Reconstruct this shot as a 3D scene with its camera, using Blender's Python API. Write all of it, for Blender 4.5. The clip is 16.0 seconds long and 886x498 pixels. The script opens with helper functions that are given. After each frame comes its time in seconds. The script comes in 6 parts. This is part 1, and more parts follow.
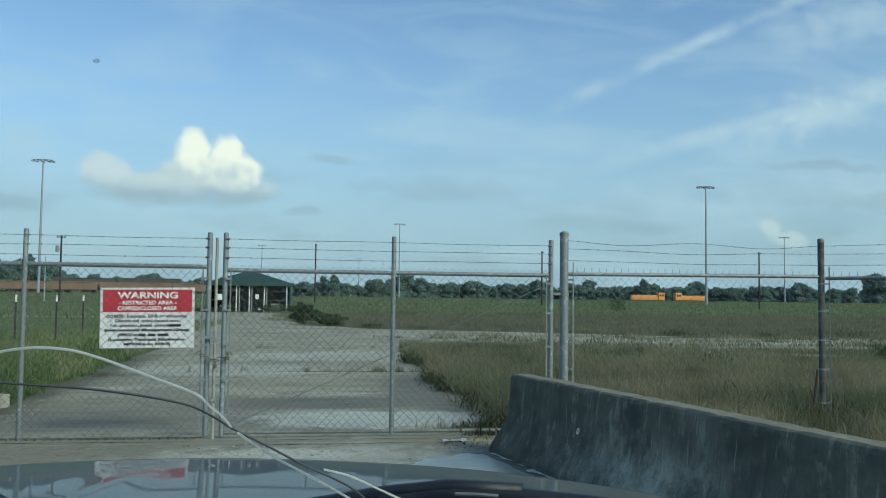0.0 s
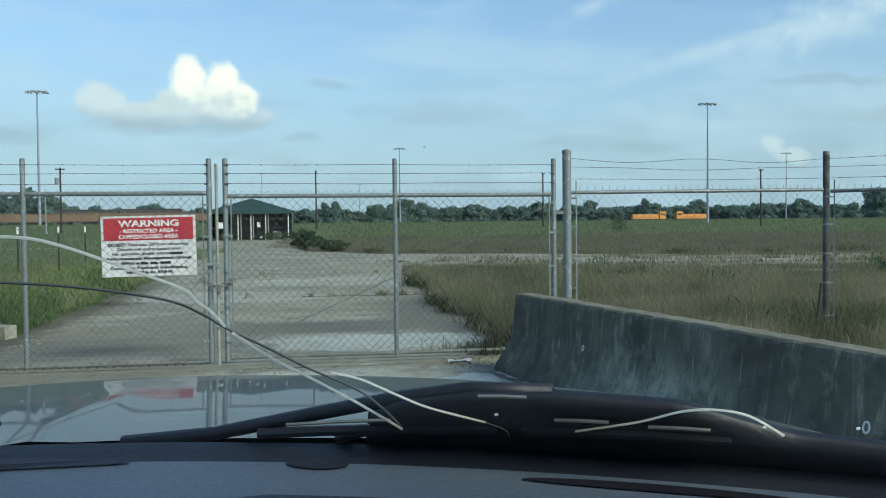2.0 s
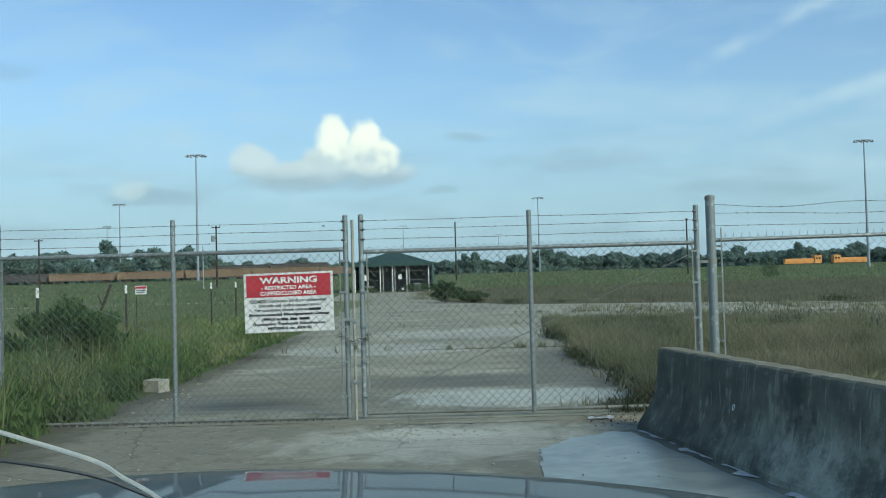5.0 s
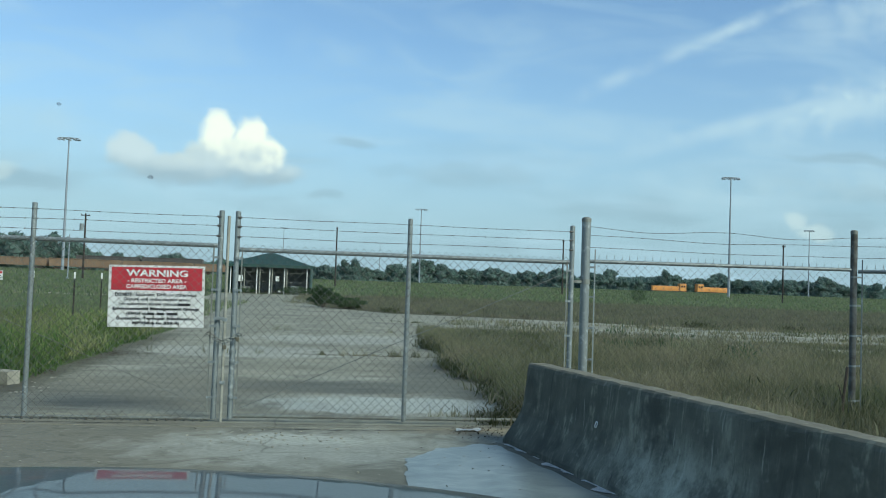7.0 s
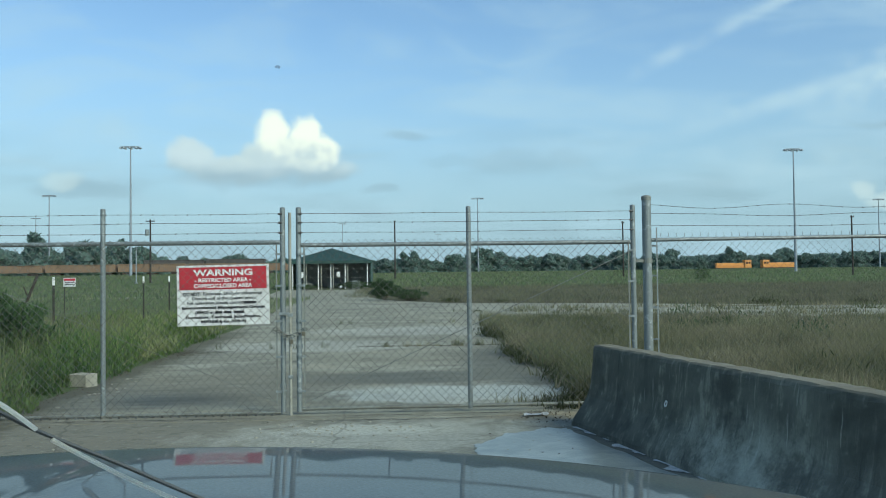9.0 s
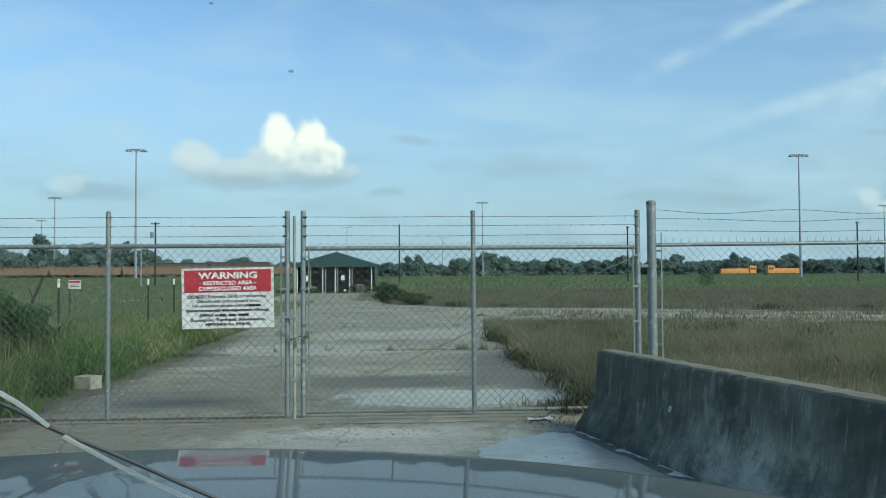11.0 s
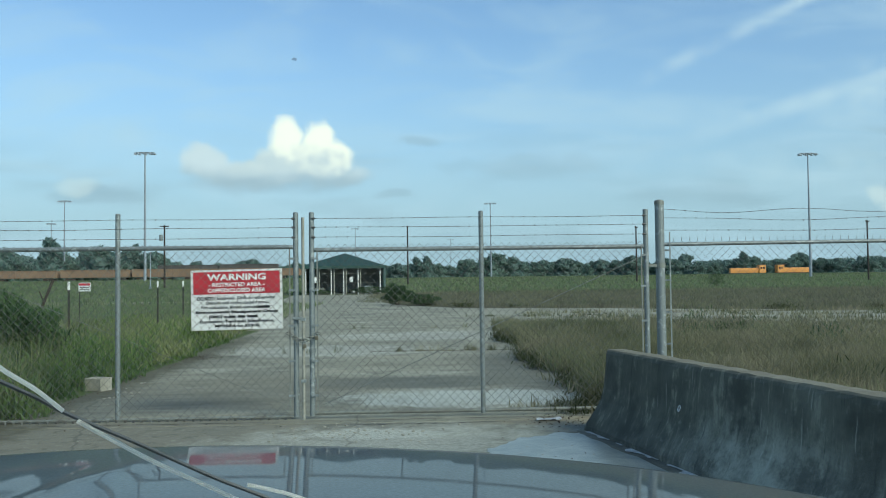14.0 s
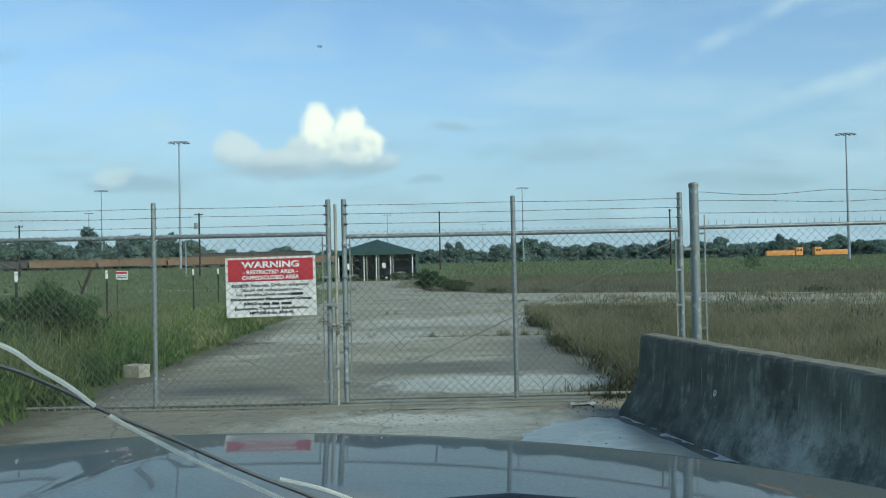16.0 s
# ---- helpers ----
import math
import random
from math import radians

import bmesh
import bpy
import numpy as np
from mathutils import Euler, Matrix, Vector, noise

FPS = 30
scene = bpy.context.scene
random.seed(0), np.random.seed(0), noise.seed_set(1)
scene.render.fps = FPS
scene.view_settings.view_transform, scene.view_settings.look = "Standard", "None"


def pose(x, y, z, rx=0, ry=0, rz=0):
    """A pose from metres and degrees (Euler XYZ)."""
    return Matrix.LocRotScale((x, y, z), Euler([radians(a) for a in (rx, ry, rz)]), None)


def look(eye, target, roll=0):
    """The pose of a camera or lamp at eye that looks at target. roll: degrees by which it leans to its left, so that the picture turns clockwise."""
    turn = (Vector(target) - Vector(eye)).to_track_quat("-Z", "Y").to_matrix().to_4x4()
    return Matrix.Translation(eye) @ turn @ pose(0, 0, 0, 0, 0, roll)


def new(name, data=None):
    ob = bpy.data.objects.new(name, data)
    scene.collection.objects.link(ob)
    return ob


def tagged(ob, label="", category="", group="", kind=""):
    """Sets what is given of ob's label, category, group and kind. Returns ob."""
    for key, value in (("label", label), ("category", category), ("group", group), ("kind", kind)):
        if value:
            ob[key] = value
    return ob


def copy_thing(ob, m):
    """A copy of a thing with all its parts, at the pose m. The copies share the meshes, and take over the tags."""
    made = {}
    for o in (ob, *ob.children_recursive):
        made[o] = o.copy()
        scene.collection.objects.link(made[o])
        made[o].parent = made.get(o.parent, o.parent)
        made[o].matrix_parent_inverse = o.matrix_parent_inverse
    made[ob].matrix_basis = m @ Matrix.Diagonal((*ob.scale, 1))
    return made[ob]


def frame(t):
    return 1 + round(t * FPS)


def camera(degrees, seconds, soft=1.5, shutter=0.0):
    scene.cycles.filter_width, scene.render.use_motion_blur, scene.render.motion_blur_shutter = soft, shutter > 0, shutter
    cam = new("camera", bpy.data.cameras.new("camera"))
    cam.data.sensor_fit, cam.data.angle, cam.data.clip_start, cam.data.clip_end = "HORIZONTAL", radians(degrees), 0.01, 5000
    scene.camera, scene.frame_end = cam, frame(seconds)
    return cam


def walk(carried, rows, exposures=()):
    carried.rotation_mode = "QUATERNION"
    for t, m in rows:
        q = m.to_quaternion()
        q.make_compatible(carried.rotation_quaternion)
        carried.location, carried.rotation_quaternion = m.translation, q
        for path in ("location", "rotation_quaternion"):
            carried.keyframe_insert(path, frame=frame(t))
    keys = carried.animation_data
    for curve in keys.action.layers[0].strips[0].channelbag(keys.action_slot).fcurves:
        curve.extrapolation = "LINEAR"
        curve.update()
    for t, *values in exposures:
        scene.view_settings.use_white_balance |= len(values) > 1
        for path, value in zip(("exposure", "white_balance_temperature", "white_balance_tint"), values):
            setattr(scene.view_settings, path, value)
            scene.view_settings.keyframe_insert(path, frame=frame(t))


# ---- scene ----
cam = camera(53.8, 16.0, 1.0)
PATH = [
    (0, (0.101, -0.036, 1.531), (0.392, 1.939, 1.647), 0.7),
    (0.5, (0.084, 0.013, 1.539), (0.420, 1.978, 1.699), 0.6),
    (1, (0.101, 0.022, 1.531), (0.519, 1.975, 1.646), -0.9),
    (1.5, (0.116, 0.028, 1.524), (0.557, 1.978, 1.559), -1.4),
    (2, (0.102, 0.039, 1.504), (0.391, 2.017, 1.446), -0.6),
    (2.5, (0.108, 0.066, 1.493), (0.277, 2.052, 1.328), 0.4),
    (3, (0.168, 0.155, 1.518), (0.382, 2.141, 1.418), 0.7),
    (3.5, (0.193, 0.223, 1.544), (0.158, 2.223, 1.552), -0.7),
    (4, (0.181, 0.215, 1.548), (0.095, 2.212, 1.613), -1.7),
    (4.2, (0.177, 0.206, 1.545), (0.12, 2.204, 1.615), -2.0),
    (6.3, (0.165, 0.205, 1.521), (0.176, 2.205, 1.567), -1.0),
    (6.5, (0.173, 0.211, 1.517), (0.259, 2.208, 1.585), -0.2),
    (7, (0.185, 0.259, 1.52), (0.429, 2.242, 1.603), 2.0),
    (7.5, (0.17, 0.252, 1.506), (0.354, 2.243, 1.555), 2.0),
    (8, (0.172, 0.247, 1.501), (0.303, 2.242, 1.543), 0.2),
    (8.5, (0.173, 0.244, 1.501), (0.301, 2.239, 1.55), -0.5),
    (9, (0.173, 0.253, 1.497), (0.285, 2.249, 1.554), -0.7),
    (11.5, (0.172, 0.247, 1.496), (0.274, 2.244, 1.563), -0.4),
    (12, (0.172, 0.245, 1.496), (0.279, 2.241, 1.565), -0.4),
    (12.5, (0.173, 0.241, 1.495), (0.282, 2.236, 1.57), -0.4),
    (13, (0.17, 0.247, 1.495), (0.271, 2.242, 1.572), -0.3),
    (13.5, (0.174, 0.24, 1.493), (0.267, 2.236, 1.567), -0.5),
    (14, (0.174, 0.24, 1.491), (0.257, 2.237, 1.56), -0.7),
    (14.5, (0.174, 0.241, 1.494), (0.252, 2.238, 1.561), -0.7),
    (15, (0.175, 0.237, 1.49), (0.244, 2.235, 1.546), -0.8),
    (15.5, (0.175, 0.247, 1.491), (0.212, 2.246, 1.531), -0.9),
    (16, (0.174, 0.248, 1.493), (0.183, 2.248, 1.53), -1.2),
]
EXPO = [(t, e + 0.20, k, 10.0 + (k - 6500) * 0.028) for t, e, k in ((0.0, -0.15, 6500), (0.5, -0.12, 6500), (1.0, -0.17, 6500), (1.5, -0.06, 6500), (2.0, 0.05, 6600), (2.5, 0.2, 6650), (3.0, 0.47, 6950), (3.3, 0.18, 6650), (3.6, -0.04, 6500), (4.0, -0.12, 6500), (5.2, 0.0, 6500), (16.0, 0.0, 6500))]
walk(cam, [(t, look(eye, target, roll)) for t, eye, target, roll in PATH], EXPO)

# ---- sky, sun ----
SUN_EL, SUN_AZ = 36.0, 138.0            # degrees; azimuth clockwise from +y
sun_dir = Vector((math.sin(radians(SUN_AZ)) * math.cos(radians(SUN_EL)),
                  math.cos(radians(SUN_AZ)) * math.cos(radians(SUN_EL)), math.sin(radians(SUN_EL))))
sun = new("sun", bpy.data.lights.new("sun", "SUN"))
sun.data.energy, sun.data.angle, sun.data.color = 2.75, radians(24), (1.0, 0.90, 0.76)
sun.matrix_world = look(sun_dir * 50, (0, 0, 0))


class Nodes:
    """Short hand for building node trees."""

    def __init__(self, tree):
        self.tree = tree

    def add(self, kind, **sets):
        node = self.tree.nodes.new(kind)
        for key, value in sets.items():
            if key in node.inputs:
                node.inputs[key].default_value = value
            else:
                setattr(node, key, value)
        return node

    def link(self, a, b):
        self.tree.links.new(a, b)

    def math(self, op, a, b=0.0, c=0.0, clamp=False):
        node = self.tree.nodes.new("ShaderNodeMath")
        node.operation, node.use_clamp = op, clamp
        for n, v in enumerate((a, b, c)):
            if hasattr(v, "links"):
                self.link(v, node.inputs[n])
            else:
                node.inputs[n].default_value = v
        return node.outputs[0]

    def smooth(self, v, lo, hi, out_lo=0.0, out_hi=1.0):
        node = self.tree.nodes.new("ShaderNodeMapRange")
        node.interpolation_type = "SMOOTHSTEP"
        self.link(v, node.inputs[0])
        for n, x in enumerate((lo, hi, out_lo, out_hi)):
            node.inputs[n + 1].default_value = x
        return node.outputs[0]

    def noise(self, vec, scale, detail=4.0, rough=0.55, distort=0.0):
        node = self.tree.nodes.new("ShaderNodeTexNoise")
        node.inputs["Scale"].default_value, node.inputs["Detail"].default_value = scale, detail
        node.inputs["Roughness"].default_value, node.inputs["Distortion"].default_value = rough, distort
        if vec is not None:
            self.link(vec, node.inputs["Vector"])
        return node.outputs["Fac"]

    def mix(self, fac, a, b, mode="MIX"):
        node = self.tree.nodes.new("ShaderNodeMix")
        node.data_type, node.blend_type = "RGBA", mode
        socks = {s.identifier: s for s in node.inputs}
        for name, v in (("Factor_Float", fac), ("A_Color", a), ("B_Color", b)):
            if hasattr(v, "links"):
                self.link(v, socks[name])
            elif name == "Factor_Float":
                socks[name].default_value = v
            else:
                socks[name].default_value = (*v[:3], 1.0)
        return next(s for s in node.outputs if s.identifier == "Result_Color")


world = bpy.data.worlds.new("world")
scene.world = world
world.use_nodes = True
world.node_tree.nodes.clear()
W = Nodes(world.node_tree)
sky = W.add("ShaderNodeTexSky", sky_type="NISHITA", sun_disc=False, sun_elevation=radians(SUN_EL),
            sun_rotation=radians(SUN_AZ), air_density=1.0, dust_density=1.2, ozone_density=2.0)
direction = W.add("ShaderNodeTexCoord").outputs["Generated"]
part_xyz = W.add("ShaderNodeSeparateXYZ")
W.link(direction, part_xyz.inputs[0])
dx, dy, dz = part_xyz.outputs
ahead = W.math("MAXIMUM", dy, 0.02)
su, sv = W.math("DIVIDE", dx, ahead), W.math("DIVIDE", dz, ahead)
flat = W.add("ShaderNodeCombineXYZ")
W.link(su, flat.inputs[0])
W.link(sv, flat.inputs[1])
uv = flat.outputs[0]
in_front = W.smooth(dy, 0.15, 0.35)
# slightly ruffled coordinates for cumulus edges
ruf = W.add("ShaderNodeTexNoise")
ruf.inputs["Scale"].default_value, ruf.inputs["Detail"].default_value = 26.0, 5.0
W.link(uv, ruf.inputs["Vector"])
ruf_xyz = W.add("ShaderNodeSeparateXYZ")
W.link(ruf.outputs["Color"], ruf_xyz.inputs[0])
ru = W.math("ADD", su, W.math("MULTIPLY", W.math("SUBTRACT", ruf_xyz.outputs[0], 0.5), 0.030))
rv = W.math("ADD", sv, W.math("MULTIPLY", W.math("SUBTRACT", ruf_xyz.outputs[1], 0.5), 0.030))


def puff(cu, cv, a, b, edge=0.5):
    """A soft oval in the sky: 1 inside, 0 outside."""
    x = W.math("DIVIDE", W.math("SUBTRACT", ru, cu), a)
    y = W.math("DIVIDE", W.math("SUBTRACT", rv, cv), b)
    r = W.math("ADD", W.math("MULTIPLY", x, x), W.math("MULTIPLY", y, y))
    return W.smooth(r, 1.25, 1.0 - edge)


def most(parts):
    out = parts[0]
    for p in parts[1:]:
        out = W.math("MAXIMUM", out, p)
    return out


def streak(u0, v0, u1, v1, width, soft_noise=12.0):
    """A cirrus streak from one place in the sky to another."""
    length = math.hypot(u1 - u0, v1 - v0)
    tx, ty = (u1 - u0) / length, (v1 - v0) / length
    x, y = W.math("SUBTRACT", su, u0), W.math("SUBTRACT", sv, v0)
    along = W.math("ADD", W.math("MULTIPLY", x, tx), W.math("MULTIPLY", y, ty))
    across = W.math("ABSOLUTE", W.math("SUBTRACT", W.math("MULTIPLY", x, ty), W.math("MULTIPLY", y, tx)))
    wide = W.math("MULTIPLY", W.math("ADD", W.noise(uv, soft_noise, 3.0), 0.35), width)
    body = W.smooth(W.math("DIVIDE", across, wide), 1.3, 0.0)
    ends = W.math("MULTIPLY", W.smooth(along, -0.02, length * 0.25), W.smooth(along, length * 1.05, length * 0.8))
    return W.math("MULTIPLY", W.math("MULTIPLY", body, ends), W.smooth(W.noise(uv, soft_noise * 1.7, 5.0), 0.25, 0.65))


heap = most([puff(-0.137, 0.161, 0.021, 0.024, 0.6), puff(-0.100, 0.161, 0.021, 0.023, 0.6), puff(-0.079, 0.143, 0.025, 0.019, 0.6),
             puff(-0.112, 0.140, 0.040, 0.024), puff(-0.152, 0.141, 0.022, 0.017, 0.7), puff(-0.170, 0.132, 0.024, 0.014, 0.8), puff(-0.190, 0.127, 0.024, 0.011, 0.9)])
body = most([puff(-0.145, 0.121, 0.090, 0.016, 0.85), puff(-0.229, 0.137, 0.029, 0.022, 0.6), puff(-0.200, 0.125, 0.040, 0.017, 0.8),
             puff(-0.070, 0.121, 0.034, 0.013, 0.95)])
small_white = most([W.math("MULTIPLY", puff(0.557, 0.092, 0.018, 0.015, 0.95), 0.5), W.math("MULTIPLY", puff(0.580, 0.080, 0.026, 0.012, 0.95), 0.45),
                    W.math("MULTIPLY", puff(-0.372, 0.110, 0.028, 0.012, 0.95), 0.40)])
grey_puffs = most([puff(-0.150, 0.112, 0.105, 0.012, 0.95), puff(0.016, 0.157, 0.030, 0.008, 0.95), puff(-0.012, 0.098, 0.024, 0.009, 0.95),
                   puff(-0.350, 0.099, 0.065, 0.013, 0.95), W.math("MULTIPLY", puff(0.150, 0.130, 0.10, 0.014, 0.95), 0.5), W.math("MULTIPLY", puff(0.075, 0.130, 0.05, 0.009, 0.95), 0.5),
                   W.math("MULTIPLY", puff(-0.52, 0.25, 0.05, 0.014, 0.95), 0.7), puff(0.63, 0.172, 0.10, 0.008, 0.95), W.math("MULTIPLY", puff(0.72, 0.130, 0.12, 0.014, 0.95), 0.7)])
cirrus = most([streak(0.40, 0.291, 0.70, 0.430, 0.0125, 6.0), W.math("MULTIPLY", streak(0.27, 0.226, 0.46, 0.318, 0.013, 14.0), 0.5),
               W.math("MULTIPLY", streak(0.30, 0.152, 0.90, 0.335, 0.016, 7.0), 0.6), W.math("MULTIPLY", streak(0.50, 0.205, 0.74, 0.275, 0.040, 16.0), 0.75),
               W.math("MULTIPLY", streak(0.57, 0.222, 0.64, 0.252, 0.040, 30.0), 0.95), W.math("MULTIPLY", streak(0.52, 0.330, 0.95, 0.410, 0.060, 12.0), 0.5),
               W.math("MULTIPLY", streak(0.35, 0.115, 0.95, 0.165, 0.034), 0.4)])
stretched = W.add("ShaderNodeMapping", vector_type="POINT")
stretched.inputs["Scale"].default_value = (2.2, 9.0, 1.0)
stretched.inputs["Rotation"].default_value = (0, 0, radians(-12))
W.link(uv, stretched.inputs[0])
veil = W.math("MULTIPLY", W.smooth(W.noise(stretched.outputs[0], 1.9, 7.0, 0.62, 0.8), 0.40, 0.72), W.smooth(sv, 0.42, 0.05, 0.35, 0.75))
low_bank = W.math("MULTIPLY", W.smooth(W.noise(stretched.outputs[0], 2.3, 4.0), 0.45, 0.7), W.smooth(sv, 0.20, 0.10))
SKY_GAIN = 0.15
base_sky = W.mix(1.0, sky.outputs[0], (SKY_GAIN * 0.95, SKY_GAIN, SKY_GAIN * 1.04), "MULTIPLY")
col = W.mix(W.math("MULTIPLY", W.smooth(dz, 0.30, 0.0), 0.85), base_sky, (0.355, 0.49, 0.61))
col = W.mix(W.math("MULTIPLY", W.math("MULTIPLY", veil, in_front), 0.75), col, (0.52, 0.66, 0.77))
col = W.mix(W.math("MULTIPLY", W.math("MULTIPLY", low_bank, in_front), 0.35), col, (0.30, 0.39, 0.46))
col = W.mix(W.math("MULTIPLY", W.math("MULTIPLY", cirrus, in_front), 0.75), col, (0.66, 0.76, 0.81))
col = W.mix(W.math("MULTIPLY", W.math("MULTIPLY", grey_puffs, in_front), 0.34), col, (0.29, 0.375, 0.45))
col = W.mix(W.math("MULTIPLY", small_white, in_front), col, (0.72, 0.77, 0.76))
lit = W.smooth(W.math("ADD", W.math("ADD", W.math("MULTIPLY", W.math("SUBTRACT", sv, 0.118), 16.0), W.math("MULTIPLY", W.math("ADD", su, 0.16), 2.5)),
                      W.math("MULTIPLY", W.math("SUBTRACT", W.noise(uv, 40.0, 4.0), 0.5), 1.4)), 0.1, 0.9)
shade_col = W.mix(W.smooth(W.math("ADD", sv, W.math("MULTIPLY", W.math("SUBTRACT", W.noise(uv, 30.0, 3.0), 0.5), 0.03)), 0.110, 0.138), (0.40, 0.50, 0.58), (0.66, 0.72, 0.76))
col = W.mix(W.math("MULTIPLY", W.math("MULTIPLY", body, in_front), 0.92), col, shade_col)
cum_col = W.mix(lit, (0.60, 0.67, 0.71), (1.05, 1.0, 0.87))
heap_low = W.smooth(W.math("ADD", rv, W.math("MULTIPLY", W.math("ADD", su, 0.11), 0.10)), 0.106, 0.130)
col = W.mix(W.math("MULTIPLY", W.math("MULTIPLY", W.math("MULTIPLY", heap, heap_low), in_front), 0.96), col, cum_col)
background = W.add("ShaderNodeBackground", Strength=1.0)
W.link(col, background.inputs[0])
world_out = W.add("ShaderNodeOutputWorld")
W.link(background.outputs[0], world_out.inputs[0])


# ---- materials ----
def material(name, colour=(0.5, 0.5, 0.5), rough=0.7, metal=0.0, spots=None, scale=8.0, fine=60.0, amount=0.35, bump=0.2, coat=0.0, seen="Object", lo=0.4, hi=0.65, spec=0.5):
    """A surface with stains of a second colour at a large scale, grain at a small one, and relief."""
    m = bpy.data.materials.new(name)
    m.use_nodes = True
    n = Nodes(m.node_tree)
    m.node_tree.nodes.clear()
    vec = n.add("ShaderNodeTexCoord").outputs[seen]
    shader = n.add("ShaderNodeBsdfPrincipled", Roughness=rough, Metallic=metal)
    shader.inputs["Coat Weight"].default_value = coat
    shader.inputs["Coat Roughness"].default_value = 0.03
    shader.inputs["Specular IOR Level"].default_value = spec
    spots = spots or tuple(c * 0.6 for c in colour)
    large, small = n.noise(vec, scale, 5.0, 0.6, 0.4), n.noise(vec, fine, 3.0, 0.6)
    c = n.mix(n.smooth(large, lo, hi), colour, spots)
    c = n.mix(n.math("MULTIPLY", n.smooth(small, 0.3, 0.75), amount), c, tuple(x * 0.55 for x in colour))
    vary = n.add("ShaderNodeObjectInfo").outputs["Random"]
    c = n.mix(n.math("MULTIPLY", vary, 0.18), c, tuple(x * 0.6 for x in colour))
    n.link(c, shader.inputs["Base Color"])
    n.link(n.math("ADD", n.math("MULTIPLY", n.math("SUBTRACT", small, 0.5), 0.25), rough, clamp=True), shader.inputs["Roughness"])
    if bump:
        b = n.add("ShaderNodeBump", Strength=bump, Distance=0.01)
        n.link(n.math("ADD", small, n.math("MULTIPLY", large, 0.6)), b.inputs["Height"])
        n.link(b.outputs[0], shader.inputs["Normal"])
    out = n.add("ShaderNodeOutputMaterial")
    n.link(shader.outputs[0], out.inputs[0])
    return m


def plain(name, colour, rough=0.5, metal=0.0, coat=0.0):
    m = bpy.data.materials.new(name)
    m.use_nodes = True
    s = m.node_tree.nodes["Principled BSDF"]
    s.inputs["Base Color"].default_value = (*colour, 1)
    s.inputs["Roughness"].default_value, s.inputs["Metallic"].default_value = rough, metal
    s.inputs["Coat Weight"].default_value = coat
    return m


GALV = material("galvanised_steel", (0.245, 0.280, 0.278), 0.55, 0.40, (0.42, 0.46, 0.455), 16, 90, 0.35, 0.1, lo=0.54, hi=0.66)
GALV_DULL = material("weathered_steel", (0.26, 0.28, 0.25), 0.6, 0.35, (0.18, 0.175, 0.15), 6, 80, 0.3, 0.1)
WIRE = material("zinc_wire", (0.165, 0.173, 0.155), 0.6, 0.25, (0.105, 0.095, 0.078), 3.0, 40, 0.3, 0.0)
BARB = plain("barbed_steel", (0.12, 0.12, 0.115), 0.55, 0.4)
# Rusty grey, with the post's shadowed look put into the colour too.
POST_DARK = material("rusty_shaded_post", (0.150, 0.157, 0.145), 0.7, 0.25, (0.065, 0.058, 0.046), 7, 60, 0.4, 0.1)
BRASS = plain("padlock_brass", (0.20, 0.18, 0.13), 0.45, 0.7)
WHITE = material("sign_white", (0.83, 0.84, 0.81), 0.5, 0, (0.68, 0.69, 0.66), 4, 60, 0.12, 0.0)
RED = material("sign_red", (0.60, 0.035, 0.05), 0.5, 0, (0.50, 0.03, 0.045), 5, 60, 0.1, 0.0)
INK = plain("sign_ink", (0.03, 0.03, 0.035), 0.6)
CREAM = plain("sign_letter", (0.80, 0.80, 0.77), 0.6)
DARK_GREEN = material("green_metal_roof", (0.035, 0.085, 0.07), 0.45, 0.2, (0.025, 0.06, 0.05), 1.5, 12, 0.3, 0.0)
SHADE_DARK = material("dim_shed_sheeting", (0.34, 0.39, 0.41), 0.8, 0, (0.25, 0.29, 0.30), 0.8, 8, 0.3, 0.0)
BLOCK = material("pale_concrete_block", (0.40, 0.385, 0.31), 0.9, 0, (0.28, 0.27, 0.215), 6, 50, 0.4, 0.4)
WOOD_POLE = material("creosote_pole", (0.045, 0.038, 0.032), 0.9, 0, (0.03, 0.026, 0.022), 2, 20, 0.4, 0.1)
TPOST = material("green_rusty_post", (0.045, 0.055, 0.042), 0.8, 0.1, (0.060, 0.042, 0.030), 5, 40, 0.4, 0.1)
POST_TIP = plain("white_post_tip", (0.75, 0.75, 0.72), 0.7)
# Mast grey is tinted blue: some distance haze sits in the colour.
MAST = material("hazy_mast_steel", (0.31, 0.36, 0.40), 0.6, 0.2, (0.27, 0.31, 0.345), 0.4, 4, 0.2, 0.0)
LOCO = material("locomotive_yellow", (0.82, 0.35, 0.085), 0.5, 0, (0.68, 0.28, 0.065), 0.4, 5, 0.25, 0.0)
LOCO_DARK = material("locomotive_underframe", (0.05, 0.045, 0.04), 0.8, 0, (0.08, 0.05, 0.03), 1, 8, 0.3, 0.0)
GLASS_DARK = plain("dark_window", (0.02, 0.025, 0.03), 0.08)
RUST = material("rust_brown_freight", (0.31, 0.205, 0.130), 0.85, 0, (0.25, 0.16, 0.105), 0.25, 3, 0.4, 0.0)
RUST_DARK = material("dark_freight_paint", (0.105, 0.095, 0.09), 0.8, 0, (0.075, 0.07, 0.068), 0.3, 3, 0.4, 0.0)
BARK = material("tree_bark", (0.07, 0.055, 0.04), 0.9, 0, (0.05, 0.04, 0.03), 2, 20, 0.4, 0.2)
HOOD_PAINT = material("grey_car_paint", (0.026, 0.030, 0.030), 0.4, 0.0, (0.023, 0.027, 0.028), 1.5, 300, 0.15, 0.0, coat=0.54, spec=0.2)
